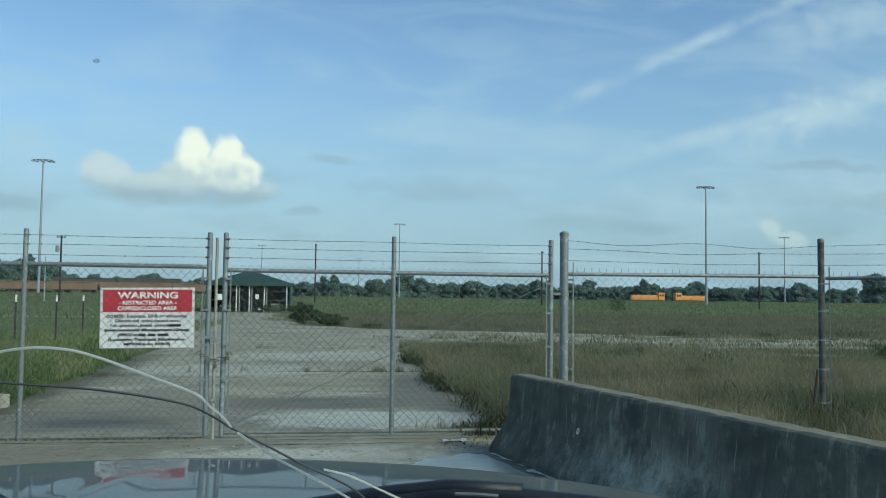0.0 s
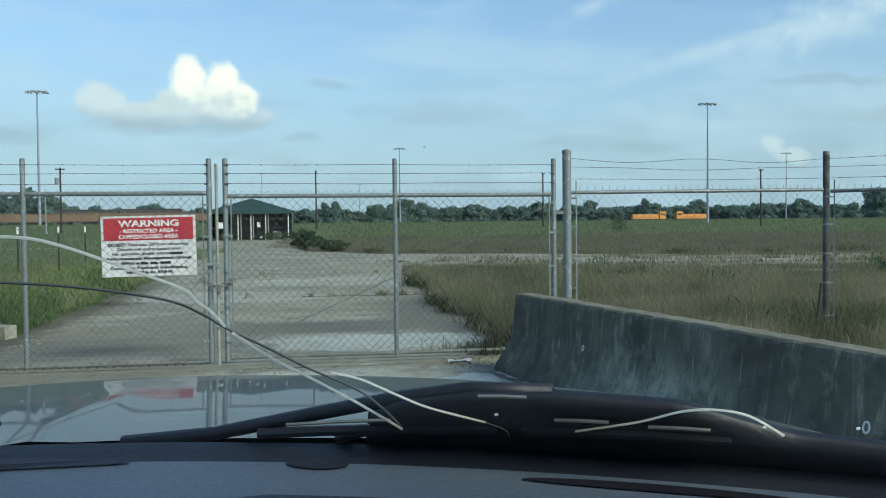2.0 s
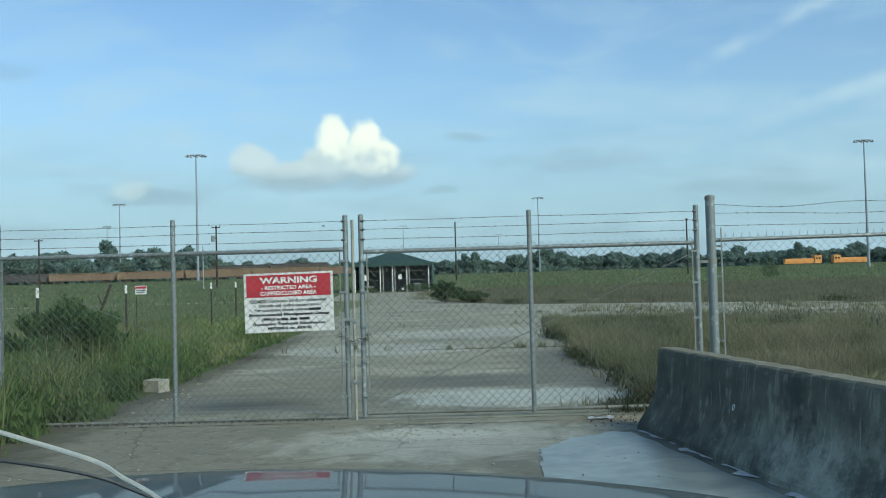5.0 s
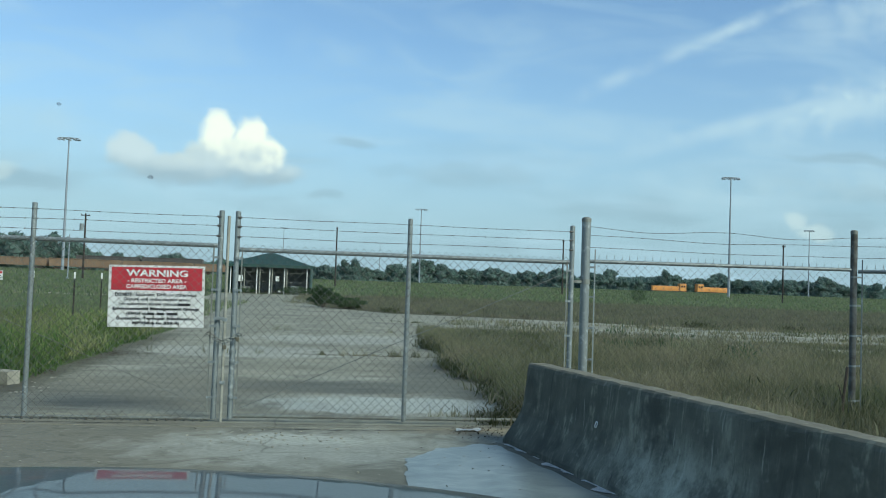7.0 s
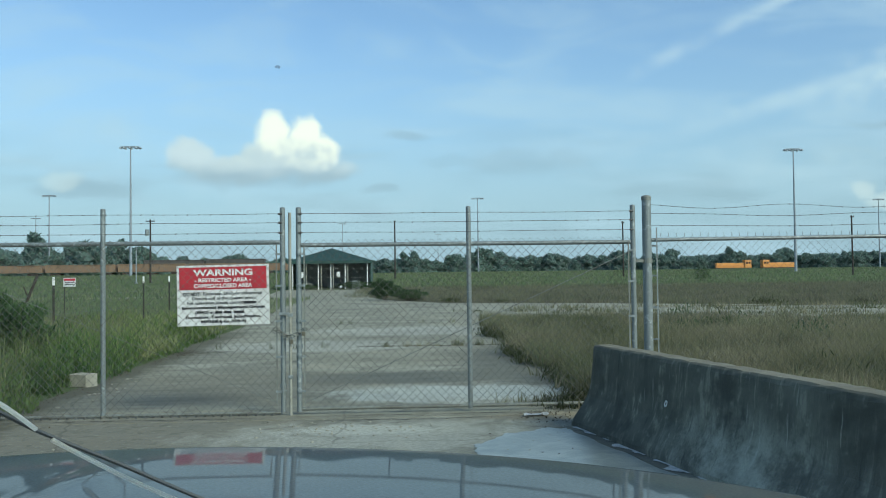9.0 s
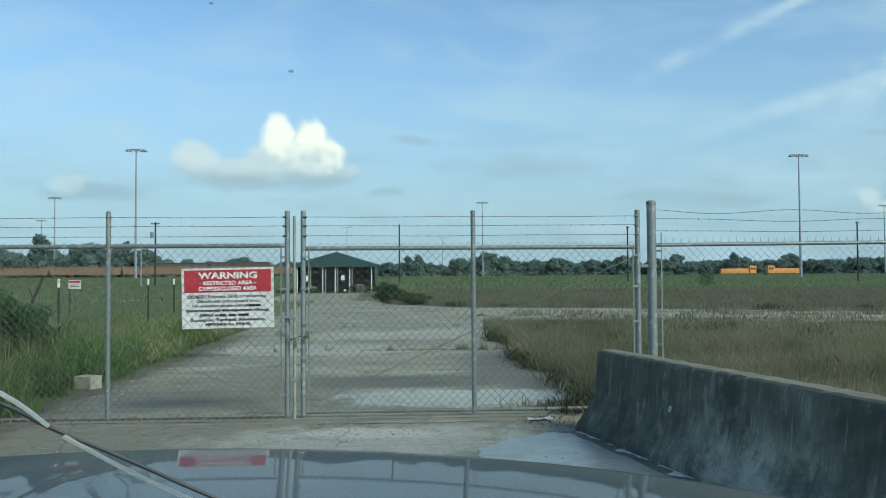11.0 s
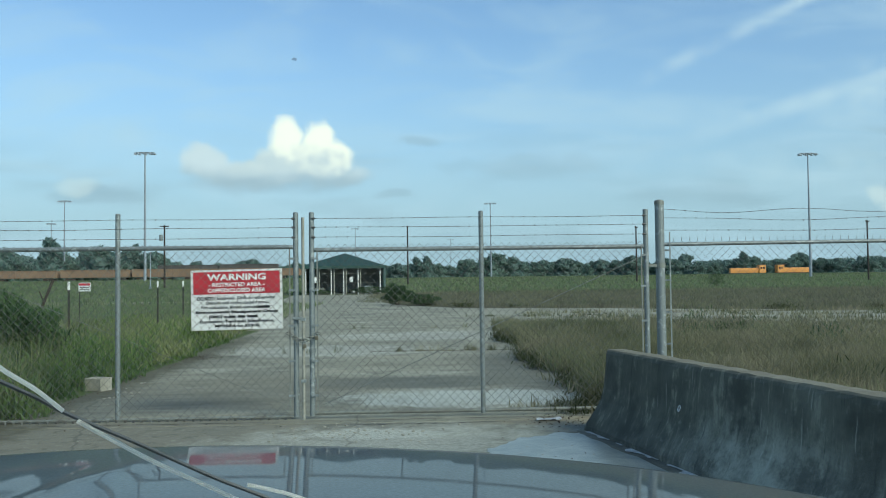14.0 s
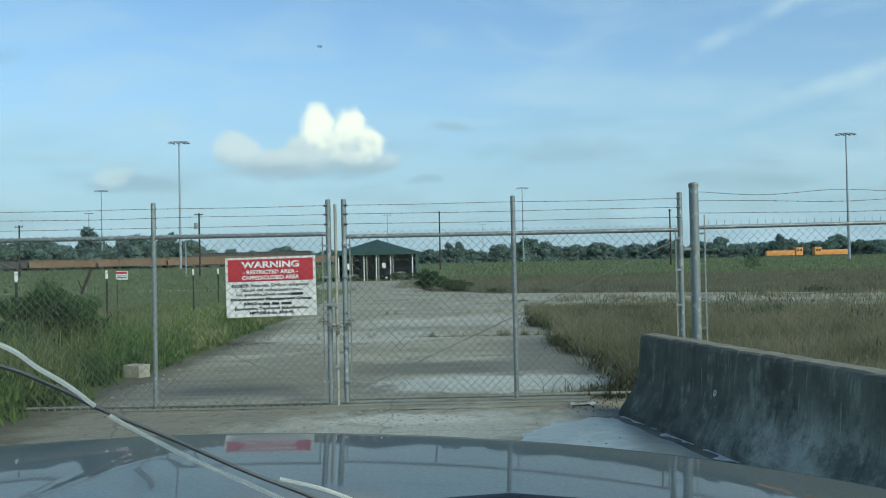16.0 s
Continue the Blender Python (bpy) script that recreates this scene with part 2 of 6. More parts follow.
TYRE = material("tyre_rubber", (0.02, 0.02, 0.021), 0.85, 0, (0.03, 0.03, 0.03), 8, 90, 0.3, 0.2)
TRIM = material("black_trim_plastic", (0.011, 0.014, 0.020), 0.5, 0, (0.016, 0.020, 0.028), 8, 200, 0.3, 0.1)
DASH = material("grey_dash_vinyl", (0.103, 0.155, 0.200), 0.45, 0, (0.092, 0.138, 0.180), 5, 260, 0.25, 0.08)
DASH_DARK = material("dark_dash_vinyl", (0.017, 0.028, 0.042), 0.55, 0, (0.014, 0.022, 0.035), 5, 260, 0.25, 0.08)
LINER = material("cabin_lining", (0.10, 0.108, 0.125), 0.9, 0, (0.085, 0.092, 0.108), 3, 120, 0.3, 0.1)
PALE_STEEL = material("pale_drop_rod_steel", (0.34, 0.34, 0.29), 0.6, 0.1, (0.25, 0.245, 0.20), 9, 60, 0.3, 0.1)
SILT = material("pale_silt", (0.66, 0.68, 0.66), 0.9, 0, (0.42, 0.44, 0.42), 12, 80, 0.4, 0.3)
CRACK_DARK = plain("dark_glass_crack", (0.085, 0.092, 0.085), 0.5)


def glass_material():
    m = bpy.data.materials.new("windscreen_glass")
    m.use_nodes = True
    m.node_tree.nodes.clear()
    n = Nodes(m.node_tree)
    clear = n.add("ShaderNodeBsdfTransparent")
    clear.inputs[0].default_value = (0.82, 0.965, 0.95, 1)
    gloss = n.add("ShaderNodeBsdfGlossy", Roughness=0.03)
    fres = n.add("ShaderNodeFresnel", IOR=1.3)
    mixer = n.add("ShaderNodeMixShader")
    n.link(fres.outputs[0], mixer.inputs[0])
    n.link(clear.outputs[0], mixer.inputs[1])
    n.link(gloss.outputs[0], mixer.inputs[2])
    out = n.add("ShaderNodeOutputMaterial")
    n.link(mixer.outputs[0], out.inputs[0])
    return m


GLASS = glass_material()


def crack_material():
    """Broken glass scatters the daylight that falls on it from outside."""
    m = bpy.data.materials.new("bright_glass_crack")
    m.use_nodes = True
    m.node_tree.nodes.clear()
    n = Nodes(m.node_tree)
    through_it = n.add("ShaderNodeBsdfTranslucent")
    through_it.inputs[0].default_value = (1.0, 0.98, 0.88, 1)
    gloss = n.add("ShaderNodeBsdfPrincipled", Roughness=0.25)
    gloss.inputs["Base Color"].default_value = (0.96, 0.94, 0.87, 1)
    mixer = n.add("ShaderNodeMixShader")
    mixer.inputs[0].default_value = 0.25
    n.link(through_it.outputs[0], mixer.inputs[1])
    n.link(gloss.outputs[0], mixer.inputs[2])
    out = n.add("ShaderNodeOutputMaterial")
    n.link(mixer.outputs[0], out.inputs[0])
    return m


CRACK = crack_material()


def speck_material():
    """A dried splash: thin enough to let some daylight through."""
    m = bpy.data.materials.new("thin_dirt_splash")
    m.use_nodes = True
    m.node_tree.nodes.clear()
    n = Nodes(m.node_tree)
    clear = n.add("ShaderNodeBsdfTransparent")
    dirt = n.add("ShaderNodeBsdfDiffuse")
    dirt.inputs[0].default_value = (0.16, 0.17, 0.18, 1)
    mixer = n.add("ShaderNodeMixShader")
    mixer.inputs[0].default_value = 0.24
    n.link(clear.outputs[0], mixer.inputs[1])
    n.link(dirt.outputs[0], mixer.inputs[2])
    out = n.add("ShaderNodeOutputMaterial")
    n.link(mixer.outputs[0], out.inputs[0])
    return m


SPECK = speck_material()


def water_material():
    m = bpy.data.materials.new("silty_puddle")
    m.use_nodes = True
    n = Nodes(m.node_tree)
    s = m.node_tree.nodes["Principled BSDF"]
    s.inputs["Roughness"].default_value = 0.34
    vec = n.add("ShaderNodeTexCoord").outputs["Object"]
    c = n.mix(n.smooth(n.noise(vec, 3.0, 6.0, 0.7, 0.6), 0.38, 0.66), (0.17, 0.21, 0.205), (0.28, 0.325, 0.315))
    c = n.mix(n.math("MULTIPLY", n.smooth(n.noise(vec, 17.0, 4.0, 0.65), 0.60, 0.70), 0.6), c, (0.11, 0.12, 0.105))
    n.link(c, s.inputs["Base Color"])
    b = n.add("ShaderNodeBump", Strength=0.05, Distance=0.01)
    n.link(n.noise(vec, 5.0, 2.0), b.inputs["Height"])
    n.link(b.outputs[0], s.inputs["Normal"])
    return m


WATER = water_material()


def grass_material(name, a, b, dry, patchy=0.18):
    """Blades: the colour differs from blade to blade and from patch to patch."""
    m = bpy.data.materials.new(name)
    m.use_nodes = True
    n = Nodes(m.node_tree)
    s = m.node_tree.nodes["Principled BSDF"]
    s.inputs["Roughness"].default_value = 0.75
    s.inputs["Specular IOR Level"].default_value = 0.2
    vec = n.add("ShaderNodeTexCoord").outputs["Object"]
    each = n.add("ShaderNodeNewGeometry").outputs["Random Per Island"]
    c = n.mix(each, a, b)
    c = n.mix(n.smooth(n.noise(vec, 0.35, 4.0), 0.42, 0.68), c, dry)
    c = n.mix(n.smooth(each, 0.82, 0.9), c, dry)
    c = n.mix(n.math("MULTIPLY", n.smooth(n.noise(vec, 0.8, 3.0, 0.6), 0.51, 0.36), 0.55 + 0.4 * patchy), c, tuple(v * 0.5 for v in a))
    c = n.mix(n.math("MULTIPLY", n.smooth(n.noise(vec, 0.16, 4.0, 0.6), 0.47, 0.36), patchy), c, tuple(v * w for v, w in zip(a, (0.42, 0.58, 0.45))))
    n.link(c, s.inputs["Base Color"])
    glow = n.add("ShaderNodeBsdfTranslucent")
    n.link(c, glow.inputs[0])
    mixer = n.add("ShaderNodeMixShader")
    mixer.inputs[0].default_value = 0.5
    n.link(s.outputs[0], mixer.inputs[1])
    n.link(glow.outputs[0], mixer.inputs[2])
    n.link(mixer.outputs[0], m.node_tree.nodes["Material Output"].inputs[0])
    return m


# Far leaves are paler and bluer: distance haze mixed into their colour.
HAZY_LEAF = grass_material("hazy_tree_leaves", (0.165, 0.252, 0.222), (0.205, 0.300, 0.260), (0.185, 0.275, 0.238), 0.1)
HAZY_LEAF2 = grass_material("hazy_tree_leaves_light", (0.172, 0.262, 0.222), (0.215, 0.315, 0.260), (0.19, 0.285, 0.238), 0.1)
BRUSH = grass_material("shady_brush_leaves", (0.060, 0.118, 0.046), (0.122, 0.200, 0.076), (0.105, 0.160, 0.062), 0.1)
SHRUB = grass_material("dark_shrub_leaves", (0.048, 0.092, 0.044), (0.095, 0.155, 0.070), (0.080, 0.120, 0.055), 0.1)
GREEN_GRASS = grass_material("green_weeds", (0.135, 0.21, 0.062), (0.255, 0.335, 0.11), (0.36, 0.355, 0.18))
DRY_GRASS = grass_material("dry_grass", (0.165, 0.180, 0.088), (0.275, 0.255, 0.152), (0.345, 0.305, 0.195), 0.6)
FIELD_GRASS = grass_material("field_grass", (0.152, 0.215, 0.104), (0.212, 0.275, 0.138), (0.262, 0.275, 0.158))
LITTER = grass_material("dead_leaves", (0.05, 0.04, 0.028), (0.12, 0.09, 0.055), (0.08, 0.06, 0.04))
BUSH = grass_material("bush_leaves", (0.080, 0.155, 0.046), (0.17, 0.27, 0.085), (0.15, 0.215, 0.075))
SCRUB = grass_material("field_scrub", (0.19, 0.180, 0.120), (0.29, 0.262, 0.185), (0.22, 0.232, 0.130), 0.5)


# Dark weed green, also laid where grass edges are only in shade.
DARK_WEED_SHADE = grass_material("dark_weeds_and_shade", (0.058, 0.075, 0.033), (0.105, 0.12, 0.055), (0.085, 0.10, 0.045))


def ground_material():
    m = bpy.data.materials.new("meadow_soil")
    m.use_nodes = True
    n = Nodes(m.node_tree)
    s = m.node_tree.nodes["Principled BSDF"]
    s.inputs["Roughness"].default_value = 0.95
    s.inputs["Specular IOR Level"].default_value = 0.1
    vec = n.add("ShaderNodeTexCoord").outputs["Object"]
    xyz = n.add("ShaderNodeSeparateXYZ")
    n.link(vec, xyz.inputs[0])
    green = n.mix(n.smooth(n.noise(vec, 0.06, 6.0), 0.35, 0.7), (0.085, 0.125, 0.050), (0.13, 0.155, 0.072))
    brown = n.mix(n.smooth(n.noise(vec, 0.12, 6.0), 0.35, 0.65), (0.085, 0.080, 0.050), (0.12, 0.105, 0.068))
    wob = n.math("MULTIPLY", n.math("SUBTRACT", n.noise(vec, 0.03, 4.0), 0.5), 40.0)
    far = n.smooth(n.math("ADD", xyz.outputs[1], wob), 92.0, 100.0)
    left = n.smooth(n.math("ADD", xyz.outputs[0], n.math("MULTIPLY", wob, 0.05)), -2.5, -4.5)
    c = n.mix(n.math("MAXIMUM", far, left), brown, green)
    c = n.mix(n.math("MULTIPLY", n.smooth(n.noise(vec, 6.0, 6.0), 0.35, 0.7), 0.5), c, (0.05, 0.06, 0.025))
    # bare sand between the tufts on the east side
    gx, gy = xyz.outputs[0], xyz.outputs[1]
    gaps = n.math("ADD", n.math("SINE", n.math("MULTIPLY", gx, 0.45)), n.math("SINE", n.math("ADD", n.math("MULTIPLY", gy, 1.1), n.math("MULTIPLY", gx, 0.2))))
    sand = n.math("MULTIPLY", n.smooth(n.math("ADD", gaps, n.math("SUBTRACT", n.noise(vec, 0.9, 4.0), 0.5)), -0.15, -0.55),
                  n.math("MULTIPLY", n.smooth(gx, 6.0, 9.0), n.math("MULTIPLY", n.smooth(gy, 15.0, 18.0), n.smooth(gy, 38.0, 36.0))))
    c = n.mix(sand, c, (0.33, 0.32, 0.24))
    track = n.math("MULTIPLY", n.smooth(n.math("ABSOLUTE", n.math("SUBTRACT", n.math("ADD", gy, n.math("MULTIPLY", wob, 0.02)), 66.0)), 1.9, 1.2), n.smooth(gx, -6.0, -9.0))
    c = n.mix(n.math("MULTIPLY", track, 0.8), c, (0.36, 0.34, 0.25))
    n.link(c, s.inputs["Base Color"])
    b = n.add("ShaderNodeBump", Strength=0.6, Distance=0.08)
    n.link(n.noise(vec, 4.0, 6.0), b.inputs["Height"])
    n.link(b.outputs[0], s.inputs["Normal"])
    return m


def concrete_material():
    """Weathered slab: pale dust, dampness and hairline cracks with shapes of their own; grass and gate shade painted
    in.
    """
    m = bpy.data.materials.new("weathered_concrete")
    m.use_nodes = True
    n = Nodes(m.node_tree)
    s = m.node_tree.nodes["Principled BSDF"]
    s.inputs["Specular IOR Level"].default_value = 0.12
    vec = n.add("ShaderNodeTexCoord").outputs["Object"]
    xyz = n.add("ShaderNodeSeparateXYZ")
    n.link(vec, xyz.inputs[0])
    x, y = xyz.outputs[0], xyz.outputs[1]
    big, mid, fine = n.noise(vec, 0.35, 5.0, 0.6, 0.5), n.noise(vec, 2.2, 6.0, 0.65, 0.6), n.noise(vec, 26.0, 5.0, 0.7)
    wide = n.add("ShaderNodeMapping")
    wide.inputs["Scale"].default_value = (0.35, 1.6, 1.0)
    n.link(vec, wide.inputs[0])
    bands = n.noise(wide.outputs[0], 1.1, 6.0, 0.65, 0.8)
    c = n.mix(n.smooth(big, 0.35, 0.68), (0.350, 0.328, 0.238), (0.235, 0.222, 0.166))
    c = n.mix(n.math("MULTIPLY", n.smooth(n.noise(vec, 0.9, 6.0, 0.7, 1.0), 0.5, 0.68), 0.55), c, (0.40, 0.355, 0.25))
    c = n.mix(n.math("MULTIPLY", n.smooth(bands, 0.50, 0.68), 0.8), c, (0.445, 0.425, 0.325))
    c = n.mix(n.math("MULTIPLY", n.smooth(bands, 0.46, 0.30), 0.60), c, (0.150, 0.138, 0.104))
    c = n.mix(n.math("MULTIPLY", n.smooth(mid, 0.48, 0.70), 0.65), c, (0.150, 0.138, 0.104))
    c = n.mix(n.math("MULTIPLY", n.smooth(n.noise(vec, 7.0, 5.0, 0.7, 0.6), 0.56, 0.70), 0.55), c, (0.44, 0.43, 0.36))
    c = n.mix(n.math("MULTIPLY", n.smooth(fine, 0.35, 0.75), 0.35), c, (0.12, 0.115, 0.10))
    tracked = n.math("MULTIPLY", n.smooth(n.math("ADD", x, n.math("MULTIPLY", n.math("SUBTRACT", big, 0.5), 3.0)), 0.1, -1.3), n.smooth(n.math("ADD", y, n.math("MULTIPLY", n.math("SUBTRACT", mid, 0.5), 0.8)), 10.2, 9.4))
    # The whole apron is toned darker, unevenly, up to the gate.
    apron_tone = n.math("MULTIPLY", n.smooth(n.math("ADD", y, n.math("MULTIPLY", n.math("SUBTRACT", mid, 0.5), 0.8)), 10.0, 9.3), n.smooth(n.noise(vec, 0.7, 5.0, 0.65, 0.5), 0.66, 0.40, 0.25, 0.75))
    c = n.mix(apron_tone, c, (0.190, 0.186, 0.150))
    c = n.mix(n.math("MULTIPLY", tracked, n.smooth(mid, 0.7, 0.35, 0.45, 0.8)), c, (0.205, 0.182, 0.132))
    near = n.smooth(y, 9.8, 9.3)
    c = n.mix(n.math("MULTIPLY", near, n.math("MULTIPLY", n.smooth(n.noise(vec, 5.5, 6.0, 0.72, 0.8), 0.50, 0.64), 0.50)), c, (0.105, 0.098, 0.075))
    c = n.mix(n.math("MULTIPLY", near, n.math("MULTIPLY", n.smooth(n.noise(vec, 14.0, 5.0, 0.72, 0.4), 0.54, 0.70), 0.55)), c, (0.36, 0.345, 0.275))

    def patch(cx, cy, a, b, edge, wobble):
        px = n.math("DIVIDE", n.math("SUBTRACT", x, cx), a)
        py = n.math("DIVIDE", n.math("SUBTRACT", y, cy), b)
        r = n.math("ADD", n.math("ADD", n.math("MULTIPLY", px, px), n.math("MULTIPLY", py, py)),
                   n.math("MULTIPLY", n.math("SUBTRACT", mid, 0.5), wobble))
        return n.smooth(r, 1.0 + edge, 1.0 - edge)
    # Wet stains, plus the island grass's shadow painted at (2.5, 14.2).
    damp_shade = n.math("MAXIMUM", n.math("MAXIMUM", n.math("MULTIPLY", patch(1.35, 7.4, 1.0, 1.45, 0.25, 0.9), 0.7), n.math("MAXIMUM", patch(0.5, 13.0, 1.9, 0.75, 0.6, 2.6), patch(2.5, 14.2, 1.2, 4.0, 0.6, 2.2))), n.math("MULTIPLY", patch(-2.3, 10.7, 1.9, 0.35, 0.8, 3.5), 0.08))
    c = n.mix(n.math("MULTIPLY", damp_shade, 0.62), c, (0.080, 0.080, 0.062))
    # Brown stains; thin patch at (-3.0, 10.6) paints wetness and gate shade.
    grime_shade = n.math("MAXIMUM", patch(-2.3, 12.4, 1.9, 1.7, 0.7, 3.2), n.math("MAXIMUM", n.math("MULTIPLY", patch(0.3, 16.0, 2.6, 0.9, 0.7, 3.0), 0.6), n.math("MULTIPLY", patch(-3.0, 10.6, 2.2, 0.28, 0.8, 4.0), 0.9)))
    c = n.mix(n.math("MULTIPLY", grime_shade, 0.50), c, (0.165, 0.148, 0.108))
    chalk = n.math("MAXIMUM", patch(-1.6, 18.9, 2.2, 1.4, 0.8, 4.0), n.math("MAXIMUM", patch(0.8, 23.5, 2.8, 1.8, 0.8, 4.0), patch(-0.2, 8.75, 0.7, 0.30, 0.8, 6.0)))
    c = n.mix(n.math("MULTIPLY", n.math("MULTIPLY", chalk, 0.65), n.smooth(fine, 0.68, 0.38, 0.3, 1.0)), c, (0.46, 0.445, 0.37))
    c = n.mix(n.math("MULTIPLY", patch(1.85, 9.35, 0.75, 0.26, 0.7, 3.0), 0.75), c, (0.285, 0.235, 0.155))
    soil = n.math("MULTIPLY", n.smooth(n.math("ADD", x, n.math("MULTIPLY", n.math("SUBTRACT", mid, 0.5), 1.3)), -3.40, -4.00), n.math("MULTIPLY", n.smooth(y, 4.0, 6.5), n.smooth(y, 27.0, 21.0)))
    c = n.mix(n.math("MULTIPLY", soil, 0.8), c, (0.085, 0.078, 0.052))
    lime = n.math("MAXIMUM", patch(0.95, 11.25, 1.5, 0.80, 0.65, 3.4), n.math("MULTIPLY", patch(0.0, 8.4, 1.5, 0.8, 0.8, 5.0), 0.50))
    c = n.mix(n.math("MULTIPLY", lime, n.smooth(fine, 0.70, 0.35, 0.35, 1.0)), c, (0.54, 0.54, 0.455))
    crack = n.add("ShaderNodeTexVoronoi", feature="DISTANCE_TO_EDGE")
    crack.inputs["Scale"].default_value = 0.28
    bent = n.add("ShaderNodeTexNoise")
    bent.inputs["Scale"].default_value = 1.6
    n.link(vec, bent.inputs["Vector"])
    moved = n.mix(0.25, vec, bent.outputs["Color"])
    n.link(moved, crack.inputs["Vector"])
    line = n.smooth(crack.outputs[0], 0.003, 0.0008)
    c = n.mix(n.math("MULTIPLY", line, 0.35), c, (0.05, 0.048, 0.04))
    c = n.mix(1.0, c, (0.955, 1.0, 1.04), "MULTIPLY")
    n.link(c, s.inputs["Base Color"])
    n.link(n.math("SUBTRACT", 0.9, n.math("MULTIPLY", damp_shade, 0.22)), s.inputs["Roughness"])
    b = n.add("ShaderNodeBump", Strength=0.45, Distance=0.012)
    n.link(n.math("ADD", fine, n.math("MULTIPLY", mid, 0.8)), b.inputs["Height"])
    n.link(b.outputs[0], s.inputs["Normal"])
    return m


def barrier_material():
    """Dark weathered precast concrete: soot, run-off streaks and pale scars."""
    m = bpy.data.materials.new("stained_precast")
    m.use_nodes = True
    n = Nodes(m.node_tree)
    s = m.node_tree.nodes["Principled BSDF"]
    s.inputs["Roughness"].default_value = 0.9
    vec = n.add("ShaderNodeTexCoord").outputs["Object"]
    long = n.add("ShaderNodeMapping")
    long.inputs["Scale"].default_value = (3.0, 6.0, 0.8)
    n.link(vec, long.inputs[0])
    streaks, mid, fine = n.noise(long.outputs[0], 1.6, 6.0, 0.65, 0.5), n.noise(vec, 3.5, 6.0, 0.7), n.noise(vec, 45.0, 4.0)
    blot = n.noise(vec, 1.1, 5.0, 0.6, 0.4)
    c = n.mix(n.smooth(mid, 0.35, 0.7), (0.078, 0.080, 0.062), (0.115, 0.116, 0.090))
    c = n.mix(n.math("MULTIPLY", n.math("MULTIPLY", n.smooth(streaks, 0.50, 0.64), n.smooth(mid, 0.38, 0.6)), 0.75), c, (0.29, 0.29, 0.225))
    c = n.mix(n.math("MULTIPLY", n.smooth(blot, 0.52, 0.74), 0.5), c, (0.175, 0.178, 0.142))
    c = n.mix(n.math("MULTIPLY", n.smooth(n.noise(vec, 2.3, 4.0), 0.48, 0.30), 0.75), c, (0.044, 0.045, 0.036))
    c = n.mix(n.math("MULTIPLY", n.smooth(streaks, 0.42, 0.25), 0.6), c, (0.042, 0.043, 0.035))
    c = n.mix(n.math("MULTIPLY", n.smooth(n.noise(vec, 9.0, 4.0), 0.60, 0.74), 0.35), c, (0.30, 0.32, 0.27))
    place = n.add("ShaderNodeSeparateXYZ")
    n.link(vec, place.inputs[0])
    along = n.math("ABSOLUTE", n.math("ADD", n.math("ADD", place.outputs[1], 2.75), n.math("MULTIPLY", n.math("SUBTRACT", streaks, 0.5), 2.5)))
    bloom = n.math("MULTIPLY", n.math("MULTIPLY", n.smooth(along, 1.25, 0.25), n.smooth(n.math("ADD", place.outputs[2], n.math("MULTIPLY", n.math("SUBTRACT", streaks, 0.5), 0.6)), 0.62, 0.22)), n.smooth(mid, 0.30, 0.60))
    c = n.mix(n.math("MULTIPLY", bloom, 0.75), c, (0.37, 0.38, 0.31))
    c = n.mix(n.math("MULTIPLY", n.smooth(fine, 0.45, 0.8), 0.4), c, (0.06, 0.066, 0.058))
    thin = n.add("ShaderNodeMapping")
    thin.inputs["Scale"].default_value = (4.0, 11.0, 1.1)
    n.link(vec, thin.inputs[0])
    scars = n.noise(thin.outputs[0], 1.5, 5.0, 0.7, 0.6)
    c = n.mix(n.math("MULTIPLY", n.math("MULTIPLY", n.smooth(scars, 0.60, 0.70), n.smooth(along, 2.2, 0.5)), 0.55), c, (0.40, 0.41, 0.35))
    c = n.mix(n.math("MULTIPLY", n.smooth(scars, 0.41, 0.33), 0.6), c, (0.036, 0.036, 0.030))
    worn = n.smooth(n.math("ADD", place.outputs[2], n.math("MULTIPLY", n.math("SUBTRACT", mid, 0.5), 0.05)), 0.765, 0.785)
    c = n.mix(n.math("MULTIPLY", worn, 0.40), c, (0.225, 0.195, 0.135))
    c = n.mix(1.0, c, (1.13, 1.14, 1.12), "MULTIPLY")
    n.link(c, s.inputs["Base Color"])
    b = n.add("ShaderNodeBump", Strength=0.5, Distance=0.01)
    n.link(n.math("ADD", fine, mid), b.inputs["Height"])
    n.link(b.outputs[0], s.inputs["Normal"])
    return m


GROUND, CONCRETE, PRECAST = ground_material(), concrete_material(), barrier_material()


# ---- mesh helpers ----
def mesh_ob(name, bm, mat, parent=None, label="", smooth=False):
    me = bpy.data.meshes.new(name)
    bm.normal_update()
    bm.to_mesh(me)
    bm.free()
    if smooth:
        me.polygons.foreach_set("use_smooth", [True] * len(me.polygons))
    if mat:
        me.materials.append(mat)
    ob = new(name, me)
    if parent:
        ob.parent = parent
    if label:
        ob["label"] = label
    return ob


part = mesh_ob


def empty(name, m=None):
    ob = new(name)
    ob.empty_display_size = 0.1
    if m is not None:
        ob.matrix_world = m
    return ob


def add_box(bm, x0, x1, y0, y1, z0, z1, bevel=0.0):
    r = bmesh.ops.create_cube(bm, size=1.0, matrix=Matrix.LocRotScale(((x0 + x1) / 2, (y0 + y1) / 2, (z0 + z1) / 2), None, (x1 - x0, y1 - y0, z1 - z0)))
    if bevel:
        edges = list({e for v in r["verts"] for e in v.link_edges})
        bmesh.ops.bevel(bm, geom=edges, offset=bevel, segments=2, affect="EDGES", profile=0.6)
    return bm


